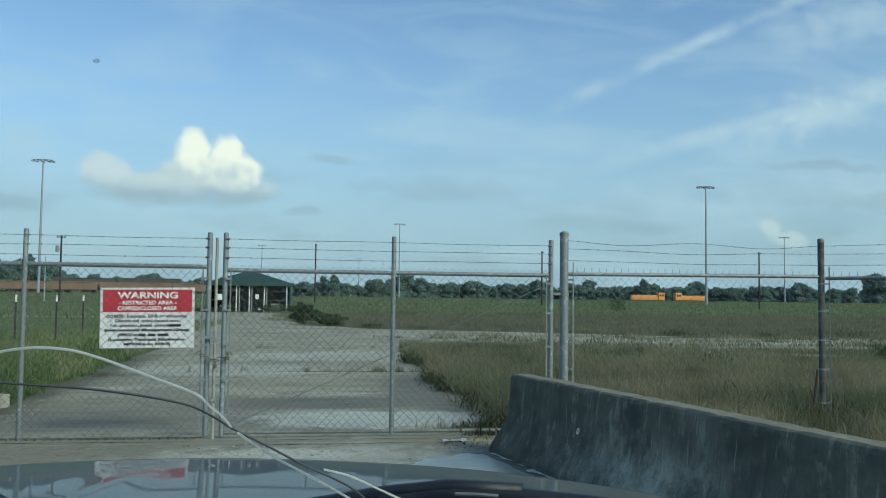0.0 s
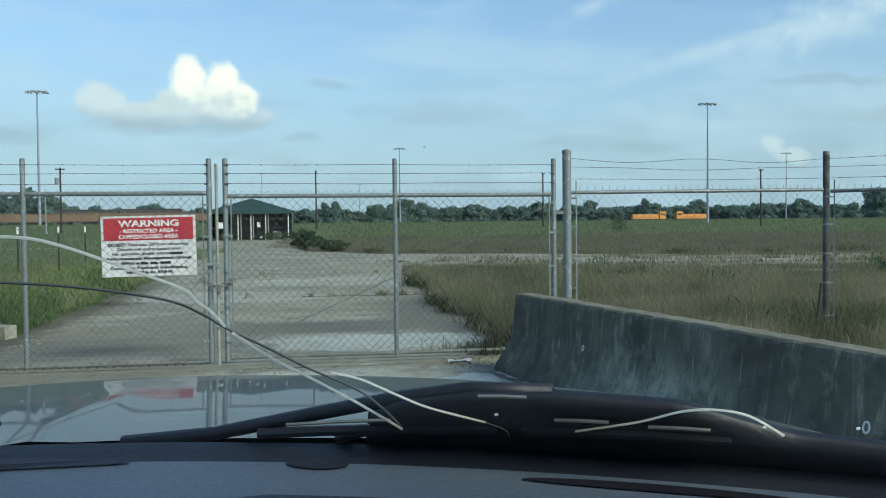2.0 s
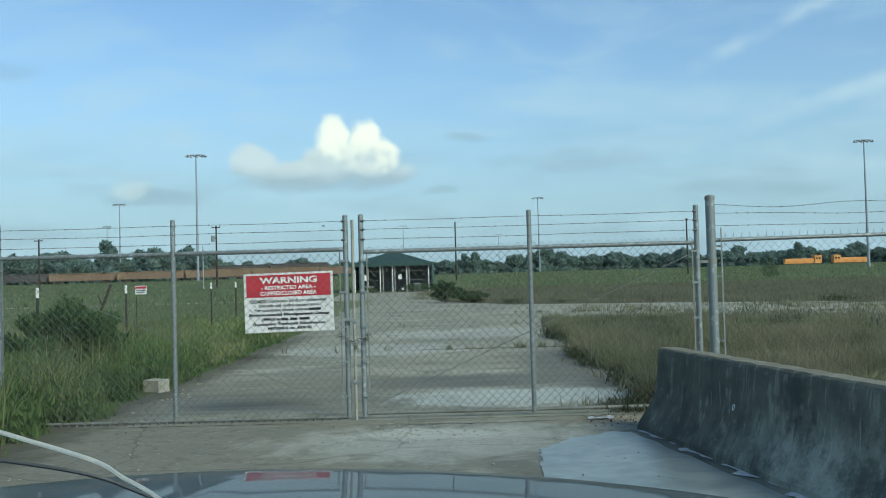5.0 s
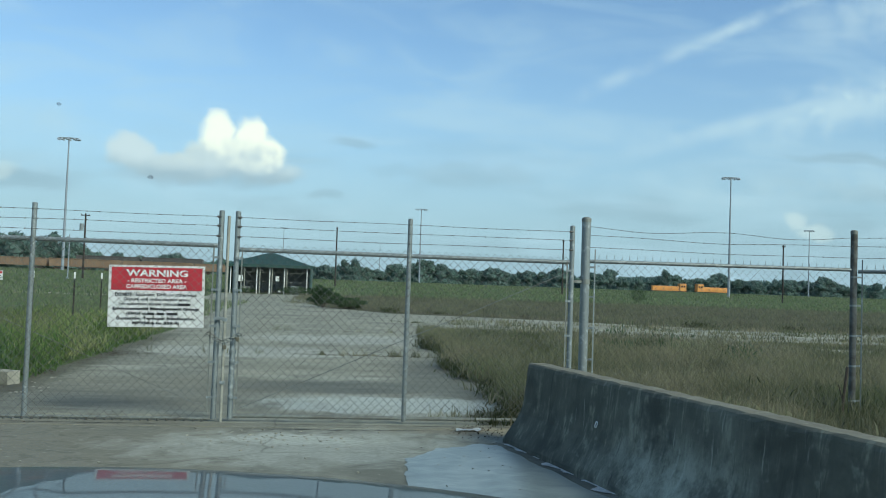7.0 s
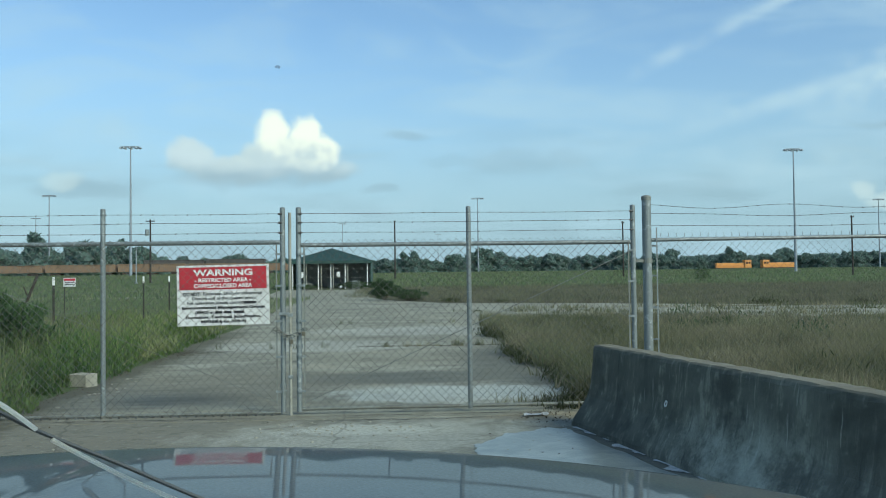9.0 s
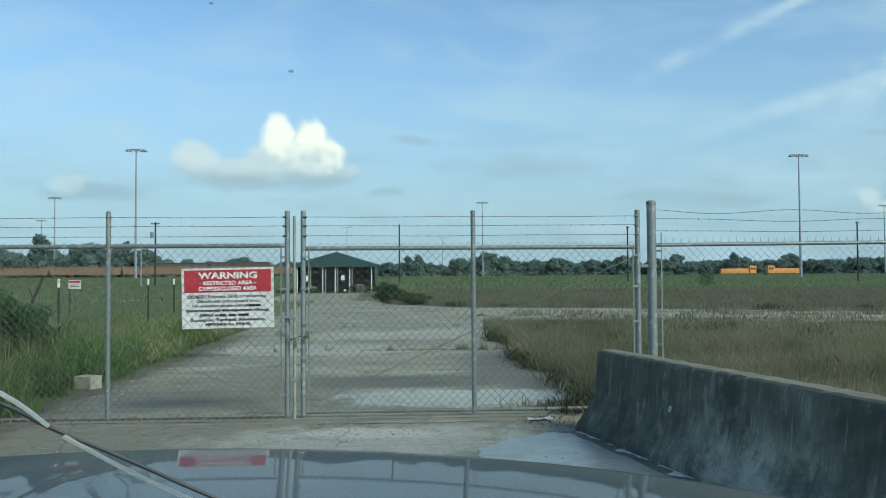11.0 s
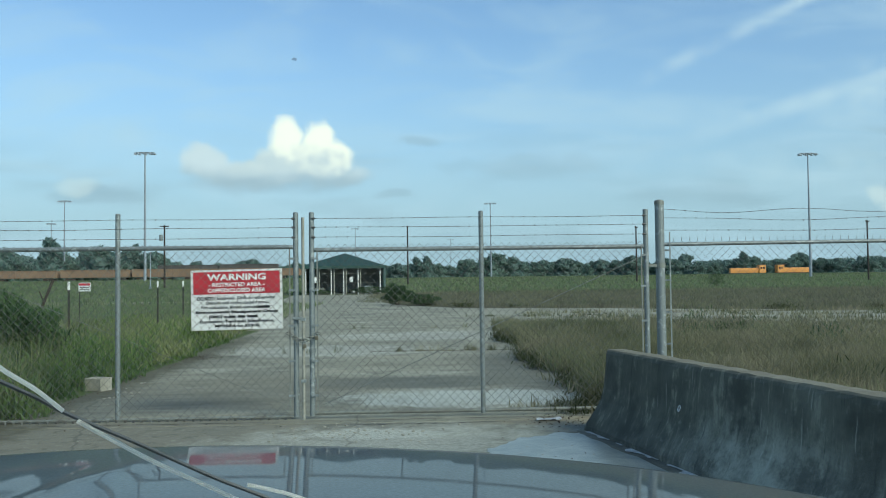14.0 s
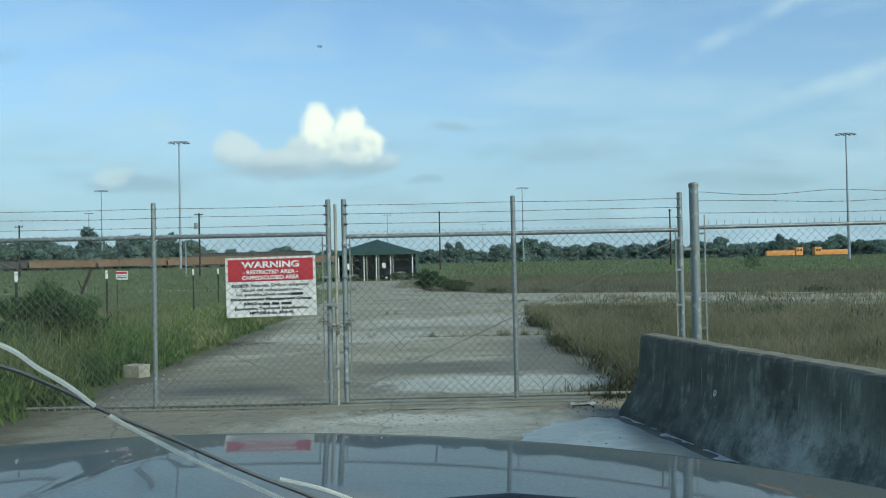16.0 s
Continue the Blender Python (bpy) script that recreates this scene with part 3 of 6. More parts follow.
def box(x0, x1, y0, y1, z0, z1, bevel=0.0):
    return add_box(bmesh.new(), x0, x1, y0, y1, z0, z1, bevel)


def add_tube(bm, a, b, r, sides=10, r2=None, caps=True):
    a, b = Vector(a), Vector(b)
    d = b - a
    m = Matrix.Translation((a + b) / 2) @ d.to_track_quat("Z", "Y").to_matrix().to_4x4()
    bmesh.ops.create_cone(bm, cap_ends=caps, segments=sides, radius1=r, radius2=r if r2 is None else r2, depth=d.length, matrix=m)
    return bm


def tube(a, b, r, sides=10, r2=None):
    return add_tube(bmesh.new(), a, b, r, sides, r2)


def add_path(bm, points, r, sides=5):
    """A round bar bent along points."""
    rings = []
    pts = [Vector(p) for p in points]
    for n, p in enumerate(pts):
        d = (pts[min(n + 1, len(pts) - 1)] - pts[max(n - 1, 0)]).normalized()
        side = d.cross(Vector((0, 0, 1)))
        side = side.normalized() if side.length > 1e-3 else Vector((1, 0, 0))
        up = side.cross(d)
        rings.append([bm.verts.new(p + r * (math.cos(k * 2 * math.pi / sides) * side + math.sin(k * 2 * math.pi / sides) * up)) for k in range(sides)])
    for a, b in zip(rings, rings[1:]):
        for k in range(sides):
            bm.faces.new((a[k], a[(k + 1) % sides], b[(k + 1) % sides], b[k]))
    bm.faces.new(rings[0][::-1])
    bm.faces.new(rings[-1])
    return bm


def add_dome(bm, x, y, z, r, h):
    bmesh.ops.create_uvsphere(bm, u_segments=14, v_segments=8, radius=1.0, matrix=Matrix.LocRotScale((x, y, z), None, (r, r, h)))
    return bm


def raw_mesh(name, verts, faces, mat, parent=None, label=""):
    me = bpy.data.meshes.new(name)
    me.from_pydata(verts, [], faces)
    me.materials.append(mat)
    ob = new(name, me)
    if parent:
        ob.parent = parent
    if label:
        ob["label"] = label
    return ob


# ---- ground ----
def swell(x, y):
    """The lie of the land: flat near the gate, a low railway bank far off on the west side."""
    west = np.clip((-x - 8) / 16, 0, 1)
    return west * 1.9 * np.clip((y - 120) / 70, 0, 1) + (1 - west) * 2.2 * np.clip((y - 110) / 220, 0, 1)


def build_ground():
    xs = [-2600, -1200, -600, -400, -300, -220, -160, -120, -90, -70, -50, -40, -30, -24, -20, -16, -12, -8, -6, 0, 6, 12, 20, 40, 80, 150, 300, 700, 1500, 2600]
    ys = [-400, -150, -60, -20, -5, 5, 15, 30, 60, 90, 120, 135, 150, 170, 190, 220, 260, 300, 330, 450, 800, 1500, 2500, 4000]
    verts = [(x, y, float(swell(x, y)) if y < 4000 else 0.0) for y in ys for x in xs]
    w = len(xs)
    faces = [(j * w + i, j * w + i + 1, (j + 1) * w + i + 1, (j + 1) * w + i) for j in range(len(ys) - 1) for i in range(w - 1)]
    ob = raw_mesh("ground", verts, faces, GROUND)
    ob.data.polygons.foreach_set("use_smooth", [True] * len(ob.data.polygons))
    return tagged(ob, "flat green and brown meadow reaching to the horizon", "ground", kind="structure")


build_ground()


def slab_mesh(name, outline, z0, z1, mat, parent=None, bevel=0.004):
    bm = bmesh.new()
    low = [bm.verts.new((x, y, z0)) for x, y in outline]
    top = [bm.verts.new((x, y, z1)) for x, y in outline]
    face = bm.faces.new(top)
    for i in range(len(low)):
        j = (i + 1) % len(low)
        bm.faces.new((low[i], low[j], top[j], top[i]))
    bmesh.ops.bevel(bm, geom=list(face.edges), offset=bevel, segments=1, affect="EDGES")
    return part(name, bm, mat, parent)


def build_pavement():
    road = tagged(empty("pavement"), "cracked grey-brown concrete drive with weeds in its joints", "pavement", kind="structure")
    gap = 0.012
    # apron before the gate, two lanes wide
    for x0, x1 in ((-4.9, 2.86),):
        for y0, y1 in ((-5.0, 1.0), (1.0, 9.42)):
            slab_mesh("slab", [(x0 + gap, y0 + gap), (x1 - gap, y0 + gap), (x1 - gap, y1 - gap), (x0 + gap, y1 - gap)], -0.12, 0.0 + 0.004, CONCRETE, road)
    # threshold strip under the gate
    slab_mesh("slab", [(-4.5, 9.43), (2.9, 9.43), (2.9, 10.08), (-4.5, 10.08)], -0.12, 0.006, CONCRETE, road)
    # drive behind the gate
    for x0, x1, y0, y1 in ((-4.15, 2.9, 10.1, 18.4), (-4.3, 2.9, 18.4, 27.0), (-4.8, 4.6, 27.0, 37.0), (4.6, 9.2, 27.0, 37.0), (9.2, 14.0, 27.5, 36.5), (14.0, 20.0, 28.0, 36.0),
                           (20.0, 28.0, 28.5, 36.0), (28.0, 40.0, 28.8, 36.0)):
        slab_mesh("slab", [(x0 + gap, y0 + gap), (x1 - gap, y0 + gap), (x1 - gap, y1 - gap), (x0 + gap, y1 - gap)], -0.12, 0.006, CONCRETE, road)
    far = [(-5.2, 37.02), (17.0, 37.02), (10.0, 41.5), (3.0, 44.5), (-0.5, 52.0), (-1.6, 60.0), (-1.8, 91.0), (-11.5, 91.0), (-9.0, 60.0), (-6.0, 45.0)]
    slab_mesh("slab", far, -0.12, 0.005, CONCRETE, road)
    return road


build_pavement()


def build_puddle():
    rng = random.Random(5)
    outline = [(0.72, 6.2), (0.80, 7.1), (0.84, 7.55), (0.86, 7.86), (1.00, 8.02), (1.17, 8.36), (1.45, 8.44), (1.60, 8.62), (1.80, 8.56),
               (1.84, 8.40), (1.97, 7.72), (2.16, 6.80), (2.42, 5.80), (2.62, 4.9), (1.6, 4.7), (0.9, 5.2)]
    pts = []
    for (x0, y0), (x1, y1) in zip(outline, outline[1:] + outline[:1]):
        for k in range(6):
            pts.append((x0 + (x1 - x0) * k / 6 + rng.uniform(-0.018, 0.018), y0 + (y1 - y0) * k / 6 + rng.uniform(-0.03, 0.03)))
    bm = bmesh.new()
    bm.faces.new([bm.verts.new((x, y, 0.009)) for x, y in pts])
    return tagged(mesh_ob("puddle", bm, WATER), "thin pale film of standing rainwater over silt beside the barrier", "puddle", kind="structure")


build_puddle()


# ---- fence and gate ----
FY = 9.75
RAIL, TOP = 1.858, 2.224


def chain_link(name, x0, x1, z0, z1, y, parent, step=0.0895, r=0.0019, spikes=True, teeth=False):
    """Woven zigzag wires, each one bent round its neighbour."""
    verts, faces = [], []
    rng = random.Random(int(x0 * 100) + 7)
    half = step / 2
    cols = int(round((x1 - x0) / half))
    rows = int(round((z1 - z0) / half))

    def bar(a, b, thick=1.0):
        d = (b - a).normalized()
        s = d.cross(Vector((0, 1, 0))).normalized() * r * thick
        f = Vector((0, r * thick, 0))
        base = len(verts)
        for p in (a, b):
            verts.extend([tuple(p + s), tuple(p + f), tuple(p - s), tuple(p - f)])
        faces.extend([(base + k, base + (k + 1) % 4, base + 4 + (k + 1) % 4, base + 4 + k) for k in range(4)])

    def node(c, k):
        bow = 0.012 * math.sin(c * 0.21 + 1.3 * math.sin(k * 0.13)) * math.sin(math.pi * min(1, max(0, k / max(1, rows))))
        return Vector((x0 + c * half, y + (0.003 if k % 2 else -0.003) + bow * 0.6, z0 + k * half))

    for c in range(0, cols):
        for k in range(0, rows):
            if (c + k) % 2 == 0:
                bar(node(c, k), node(c + 1, k + 1))
            else:
                bar(node(c + 1, k), node(c, k + 1))
    if spikes:
        for c in range(0, cols + 1):
            if (c + rows) % 2 == 0:
                p = node(c, rows)
                bar(p, p + Vector((rng.uniform(-0.004, 0.004), rng.uniform(-0.01, 0.01), 0.038)))
                bar(p + Vector((0.003, 0, 0)), p + Vector((rng.uniform(-0.002, 0.006), rng.uniform(-0.01, 0.01), 0.030)))
    if teeth:
        for c in range(0, cols + 1):
            if c % 2 == 0:
                p = node(c, 0)
                bar(p + Vector((0, -0.004, 0.022)), p + Vector((rng.uniform(-0.008, 0.008), rng.uniform(-0.01, 0.0), -0.024)), 3.6)
                bar(p + Vector((0.010, -0.004, 0.020)), p + Vector((rng.uniform(0.004, 0.018), rng.uniform(-0.01, 0.0), -0.020)), 3.2)
    return raw_mesh(name, verts, faces, WIRE, parent)


def barbed_wire(x0, x1, z, y0, y1, parent, sag=0.0, seed=1, z_end=None):
    rng = random.Random(seed)
    n = max(6, int((x1 - x0) / 0.12))
    z_end = z if z_end is None else z_end
    phase, amp = rng.uniform(0, 6), rng.uniform(0.2, 1.0) * sag
    pts = []
    for k in range(n + 1):
        f = k / n
        pts.append((x0 + (x1 - x0) * f, y0 + (y1 - y0) * f, z + (z_end - z) * f - sag * 4 * f * (1 - f) * 0.4 + amp * math.sin(phase + f * 9) * f * (1 - f) * 2))
    bm = add_path(bmesh.new(), pts, 0.0022, 4)
    x = x0 + rng.uniform(0.03, 0.12)
    while x < x1:
        f = (x - x0) / (x1 - x0)
        p = Vector(pts[min(n, int(round(f * n)))])
        for a in (0.5, 2.2):
            d = Vector((0.35 * math.cos(a), 0.4, math.sin(a))).normalized() * 0.012
            add_tube(bm, p - d, p + d, 0.0013, 3)
        add_tube(bm, p - Vector((0.008, 0, 0)), p + Vector((0.008, 0, 0)), 0.0045, 5)
        x += 0.127
    return part("barbed_wire", bm, BARB, parent)


def knobs(x, y, parent, side):
    for z in (1.972, 2.080, 2.176):
        bm = tube((x, y, z - 0.01), (x + side * 0.045, y, z - 0.012), 0.009, 8)
        add_tube(bm, (x + side * 0.02, y, z - 0.012), (x + side * 0.035, y, z - 0.012), 0.013, 8)
        part("wire_clip", bm, BARB, parent)


def upright(x, y, z0, z1, r, parent, mat=GALV, name="upright"):
    bm = tube((x, y, z0), (x, y, z1), r, 16)
    add_dome(bm, x, y, z1, r * 1.04, r * 0.5)
    return part(name, bm, mat, parent, smooth=False)


def gate_leaf(xa, xm, xb, latch, label):
    """A leaf from xa to xb with a middle upright at xm; latch is the side (+1/-1 in x) at which it meets the other."""
    leaf = empty("gate_leaf", Matrix.Translation((0, 0, 0)))
    tagged(leaf, label, "gate", "leaves of the double gate")
    lo = 0.047 if latch < 0 else 0.012
    for x in (xa, xm, xb):
        upright(x, FY, 0.035, TOP, 0.0285 if x != xm else 0.026, leaf)
    rail = RAIL if latch > 0 else RAIL - 0.033
    for za, r, name in ((rail, 0.0235, "top_rail"), (lo + 0.02, 0.020 if latch < 0 else 0.016, "bottom_rail")):
        for a, b in ((xa, xm), (xm, xb)):
            part(name, tube((a + 0.028, FY, za), (b - 0.028, FY, za), r, 12), GALV if za > 1 else GALV_DULL, leaf)
    chain_link("chain_link", xa + 0.05, xb - 0.05, lo, RAIL + 0.045, FY - 0.034, leaf, spikes=False, teeth=latch > 0)
    for n, z in enumerate((1.962, 2.070, 2.166)):
        barbed_wire(xa + 0.03, xb - 0.03, z, FY - 0.03, FY - 0.03, leaf, 0.012, 11 + n + int(xa * 10))
    knobs(xa, FY - 0.03, leaf, 1)
    knobs(xb, FY - 0.03, leaf, -1)
    # tension bars and bands at both ends
    for x, s in ((xa, 1), (xb, -1)):
        part("tension_bar", box(x + s * 0.062 - 0.007, x + s * 0.062 + 0.007, FY - 0.042, FY - 0.036, 0.10, 1.84), GALV_DULL, leaf)
        for z in (0.25, 0.62, 1.0, 1.38, 1.72):
            bm = bmesh.new()
            add_box(bm, min(x, x + s * 0.07) - 0.004, max(x, x + s * 0.07) + 0.004, FY - 0.046, FY - 0.040, z, z + 0.022)
            bmesh.ops.create_cone(bm, cap_ends=False, segments=14, radius1=0.032, radius2=0.032, depth=0.022, matrix=Matrix.Translation((x, FY, z + 0.011)))
            part("tension_band", bm, GALV, leaf)
    return leaf


left_leaf = gate_leaf(-4.86, -2.926, -1.027, 1, "galvanised chain-link gate leaf hung with a warning sign")
right_leaf = gate_leaf(-0.856, 0.986, 2.805, -1, "galvanised chain-link gate leaf chained shut at its latch side")
# slanting brace rods, from the hinge side's top to the latch side's foot
part("truss_rod", tube((2.77, FY - 0.02, 1.72), (-0.80, FY - 0.02, 0.13), 0.0048, 6), GALV_DULL, right_leaf)
part("truss_rod", tube((-4.82, FY - 0.02, 1.72), (-1.06, FY - 0.02, 0.13), 0.0030, 6), GALV_DULL, left_leaf)
# drop rod with its sleeves
drop = part("drop_rod", tube((-0.945, FY - 0.045, 0.0), (-0.945, FY - 0.045, 2.175), 0.0165, 12), PALE_STEEL, right_leaf, "paler drop rod")
for z in (0.40, 1.06):
    part("rod_guide", box(-0.972, -0.918, FY - 0.068, FY - 0.03, z, z + 0.035, 0.004), GALV, right_leaf)
for x, z in ((-0.854, 0.40), (-0.854, 0.72), (-1.027, 0.30)):
    part("collar", tube((x, FY, z), (x, FY, z + 0.035), 0.034, 14), GALV, right_leaf if x > -0.9 else left_leaf)
part("fork_latch", box(-1.06, -0.95, FY - 0.07, FY - 0.05, 1.075, 1.105, 0.005), GALV, left_leaf)


def build_chain():
    chain = tagged(empty("lock_chain"), "steel chain looped round the two latch posts, with padlocks", "chain")
    rng = random.Random(3)
    pts = [(-1.10, 0.93), (-1.065, 0.905), (-1.03, 0.88), (-0.995, 0.86), (-0.96, 0.85), (-0.925, 0.855), (-0.89, 0.87), (-0.855, 0.885), (-0.82, 0.91), (-0.79, 0.925)]
    for n, (x, z) in enumerate(pts):
        bm = bmesh.new()
        loop = [(x + 0.030 * math.cos(a), FY - 0.075, z + 0.018 * math.sin(a)) for a in [k * math.pi / 5 for k in range(11)]]
        add_path(bm, loop, 0.006, 5)
        bmesh.ops.rotate(bm, cent=(x, FY - 0.075, z), matrix=Matrix.Rotation(math.radians(rng.uniform(20, 60) * (1 if n % 2 else -1)), 3, "X"), verts=bm.verts)
        part("link", bm, GALV_DULL, chain)
    for x, z in ((-0.93, 0.79), (-0.80, 0.875)):
        lock = part("padlock", box(x - 0.019, x + 0.019, FY - 0.10, FY - 0.078, z - 0.018, z + 0.025, 0.006), BRASS, chain, "small brass padlock")
        part("shackle", add_path(bmesh.new(), [(x + 0.018 * math.cos(a), FY - 0.087, z + 0.025 + 0.03 * math.sin(a)) for a in [k * math.pi / 6 for k in range(7)]], 0.005, 6), GALV, lock)
    return chain


build_chain()


def fence_post(x, y, r, height, label, mat=None):
    post = tagged(empty("fence_post", Matrix.Translation((x, y, 0))), label, "fence post", "posts of the perimeter fence")
    bm = tube((0, 0, -0.2), (0, 0, height - 0.03), r, 20)
    part("pipe", bm, mat or GALV, post)
    bm = bmesh.new()
    add_tube(bm, (0, 0, height - 0.05), (0, 0, height - 0.015), r * 1.08, 20)
    add_dome(bm, 0, 0, height - 0.015, r * 1.08, r * 0.45)
    part("cap", bm, GALV_DULL, post)
    for z in (0.35, 0.75, 1.10, 1.45, 1.78):
        bm = bmesh.new()
        bmesh.ops.create_cone(bm, cap_ends=False, segments=18, radius1=r * 1.06, radius2=r * 1.06, depth=0.022, matrix=Matrix.Translation((0, 0, z)))
        add_box(bm, r, r + 0.07, -0.006, 0.006, z - 0.010, z + 0.010)
        part("band", bm, GALV, post)
    return post


big = fence_post(2.968, FY + 0.02, 0.050, 2.335, "thick galvanised gate hinge post with a domed cap")
bm = bmesh.new()
bmesh.ops.create_cone(bm, cap_ends=True, segments=18, radius1=0.056, radius2=0.056, depth=0.055, matrix=Matrix.Translation((0, 0, 1.615)))
add_box(bm, -0.155, 0, -0.03, 0.01, 1.60, 1.63)
part("hinge", bm, GALV_DULL, big)
bm = bmesh.new()
bmesh.ops.create_cone(bm, cap_ends=True, segments=18, radius1=0.056, radius2=0.056, depth=0.055, matrix=Matrix.Translation((0, 0, 0.40)))
add_box(bm, -0.155, 0, -0.03, 0.01, 0.385, 0.415)
part("hinge", bm, GALV_DULL, big)
big_l = fence_post(-5.04, FY + 0.02, 0.060, 2.42, "thick galvanised gate hinge post with a domed cap")
bm = bmesh.new()
bmesh.ops.create_cone(bm, cap_ends=True, segments=18, radius1=0.056, radius2=0.056, depth=0.055, matrix=Matrix.Translation((0, 0, 1.615)))
add_box(bm, 0, 0.155, -0.03, 0.01, 1.60, 1.63)
part("hinge", bm, GALV_DULL, big_l)
fence_post(6.185, FY + 0.02, 0.038, 2.33, "rusty corner post of the perimeter fence among dry weeds, coloured darker for shade", POST_DARK)
fence_post(8.6, 7.3, 0.038, 2.33, "rusty line post of the perimeter fence, coloured darker for shade", POST_DARK)
west = fence_post(-8.2, FY + 0.02, 0.038, 2.33, "galvanised line post of the perimeter fence among weeds")


def fence_panel(a, b, label, rail_a=1.845, rail_b=1.865, seed=1, sag=0.03, gauge=0.0014):
    """Chain-link between two posts, built along x and then turned into place."""
    a, b = Vector((*a, 0)), Vector((*b, 0))
    length = (b - a).length
    turn = math.atan2(b.y - a.y, b.x - a.x)
    panel = tagged(empty("chain_link_fence"), label, "chain-link fence", "panels of the perimeter fence", )
    part("top_rail", tube((0.05, 0, rail_a), (length - 0.04, 0, rail_b), 0.021, 12), GALV, panel)
    chain_link("chain_link", 0.10, length - 0.07, 0.05, rail_a + 0.045, -0.03, panel, r=gauge)
    part("tension_bar", box(0.093, 0.107, -0.036, -0.03, 0.06, 1.98), GALV, panel)
    for n, z in enumerate((2.002, 2.138, 2.235)):
        barbed_wire(0.04, length - 0.03, z, -0.02, -0.02, panel, sag * (0.6 + 0.7 * n), seed + n)
    panel.matrix_world = Matrix.Translation(a) @ Matrix.Rotation(turn, 4, "Z")
    return panel


fence_panel((2.968, FY + 0.02), (6.185, FY + 0.02), "chain-link fence panel topped with sagging barbed wire", seed=31, sag=0.05)
fence_panel((6.185, FY + 0.02), (8.6, 7.3), "chain-link fence panel running back beside the drive", seed=41)
fence_panel((-8.2, FY + 0.02), (-5.03, FY + 0.02), "chain-link fence panel half hidden by green weeds", seed=51, gauge=0.0017)


# ---- warning sign ----
def lettering(name, words, x, z, height, width, mat, parent, bold=0.0):
    """Words set in the built-in font, turned into a flat mesh, fitted to a width, centred on x."""
    cu = bpy.data.curves.new(name, "FONT")
    cu.body, cu.size, cu.align_x, cu.align_y, cu.offset = words, 1.0, "CENTER", "CENTER", bold
    cu.resolution_u = 3
    ob = bpy.data.objects.new(name, cu)
    scene.collection.objects.link(ob)
    dg = bpy.context.evaluated_depsgraph_get()
    me = bpy.data.meshes.new_from_object(ob.evaluated_get(dg))
    bpy.data.objects.remove(ob)
    co = np.empty(len(me.vertices) * 3)
    me.vertices.foreach_get("co", co)
    co = co.reshape(-1, 3)
    w, h = np.ptp(co[:, 0]), np.ptp(co[:, 1])
    co[:, 0] = (co[:, 0] - (co[:, 0].max() + co[:, 0].min()) / 2) * (width / w)
    co[:, 1] = (co[:, 1] - (co[:, 1].max() + co[:, 1].min()) / 2) * (height / h)
    co = np.stack([co[:, 0] + x, 0 * co[:, 0] - 0.0065, co[:, 1] + z], 1)
    me.vertices.foreach_set("co", co.ravel())
    me.materials.clear()
    me.materials.append(mat)
    t = new(name, me)
    t.parent = parent
    return t


def build_sign():
    w, h = 0.98, 0.648
    sign = tagged(empty("warning_sign"), "white warning sign with a red heading, wired behind gate mesh", "sign")
    part("board", box(-w / 2, w / 2, -0.001, 0.002, -h / 2, h / 2), WHITE, sign)
    part("red_field", box(-w / 2 + 0.028, w / 2 - 0.028, -0.004, -0.0012, 0.062, h / 2 - 0.022), RED, sign, "red heading field")
    lettering("heading", "WARNING", 0, 0.243, 0.072, 0.63, CREAM, sign, 0.035)
    lettering("heading", "- RESTRICTED AREA -", 0, 0.163, 0.044, 0.60, CREAM, sign, 0.035)
    lettering("heading", "CAPPED/CLOSED AREA", 0, 0.102, 0.046, 0.62, CREAM, sign, 0.035)
    for words, z, x, width, bold in (("DO NOT", 0.016, -0.335, 0.17, 0.03), ("Excavate, Drill, or otherwise", 0.016, 0.10, 0.62, 0.0), ("Disturb soil in the capped area.", -0.036, 0.0, 0.66, 0.0),
                                     ("For questions, please contact", -0.084, -0.08, 0.60, 0.0),
                                     ("Environmental Management Group", -0.134, 0, 0.88, 0.03), ("(EMG) at", -0.184, -0.20, 0.20, 0.02), ("(Location: Terminal Subdivision,", -0.236, 0, 0.80, 0.02),
                                     ("MP358.6 to 359.4)", -0.284, 0, 0.48, 0.03)):
        lettering("text_line", words, x, z, 0.041, width, INK, sign, bold + 0.012)
    for x, z, n, cw in ((0.285, -0.084, 1, 0.13), (-0.055, -0.184, 1, 0.075), (0.045, -0.184, 1, 0.075), (0.165, -0.184, 1, 0.11)):
        part("text_bar", box(x - cw / 2, x + cw / 2, -0.0065, -0.0055, z - 0.013, z + 0.013), INK, sign)
    for x in (-w / 2 + 0.02, w / 2 - 0.02):
        for z in (-h / 2 + 0.02, h / 2 - 0.02):
            part("wire_tie", tube((x, -0.05, z), (x, 0.003, z), 0.004, 6), GALV, sign)
    sign.matrix_world = Matrix.Translation((-1.661, FY + 0.002, 1.299)) @ Matrix.Rotation(radians(-0.85), 4, "Y")
    return sign


build_sign()


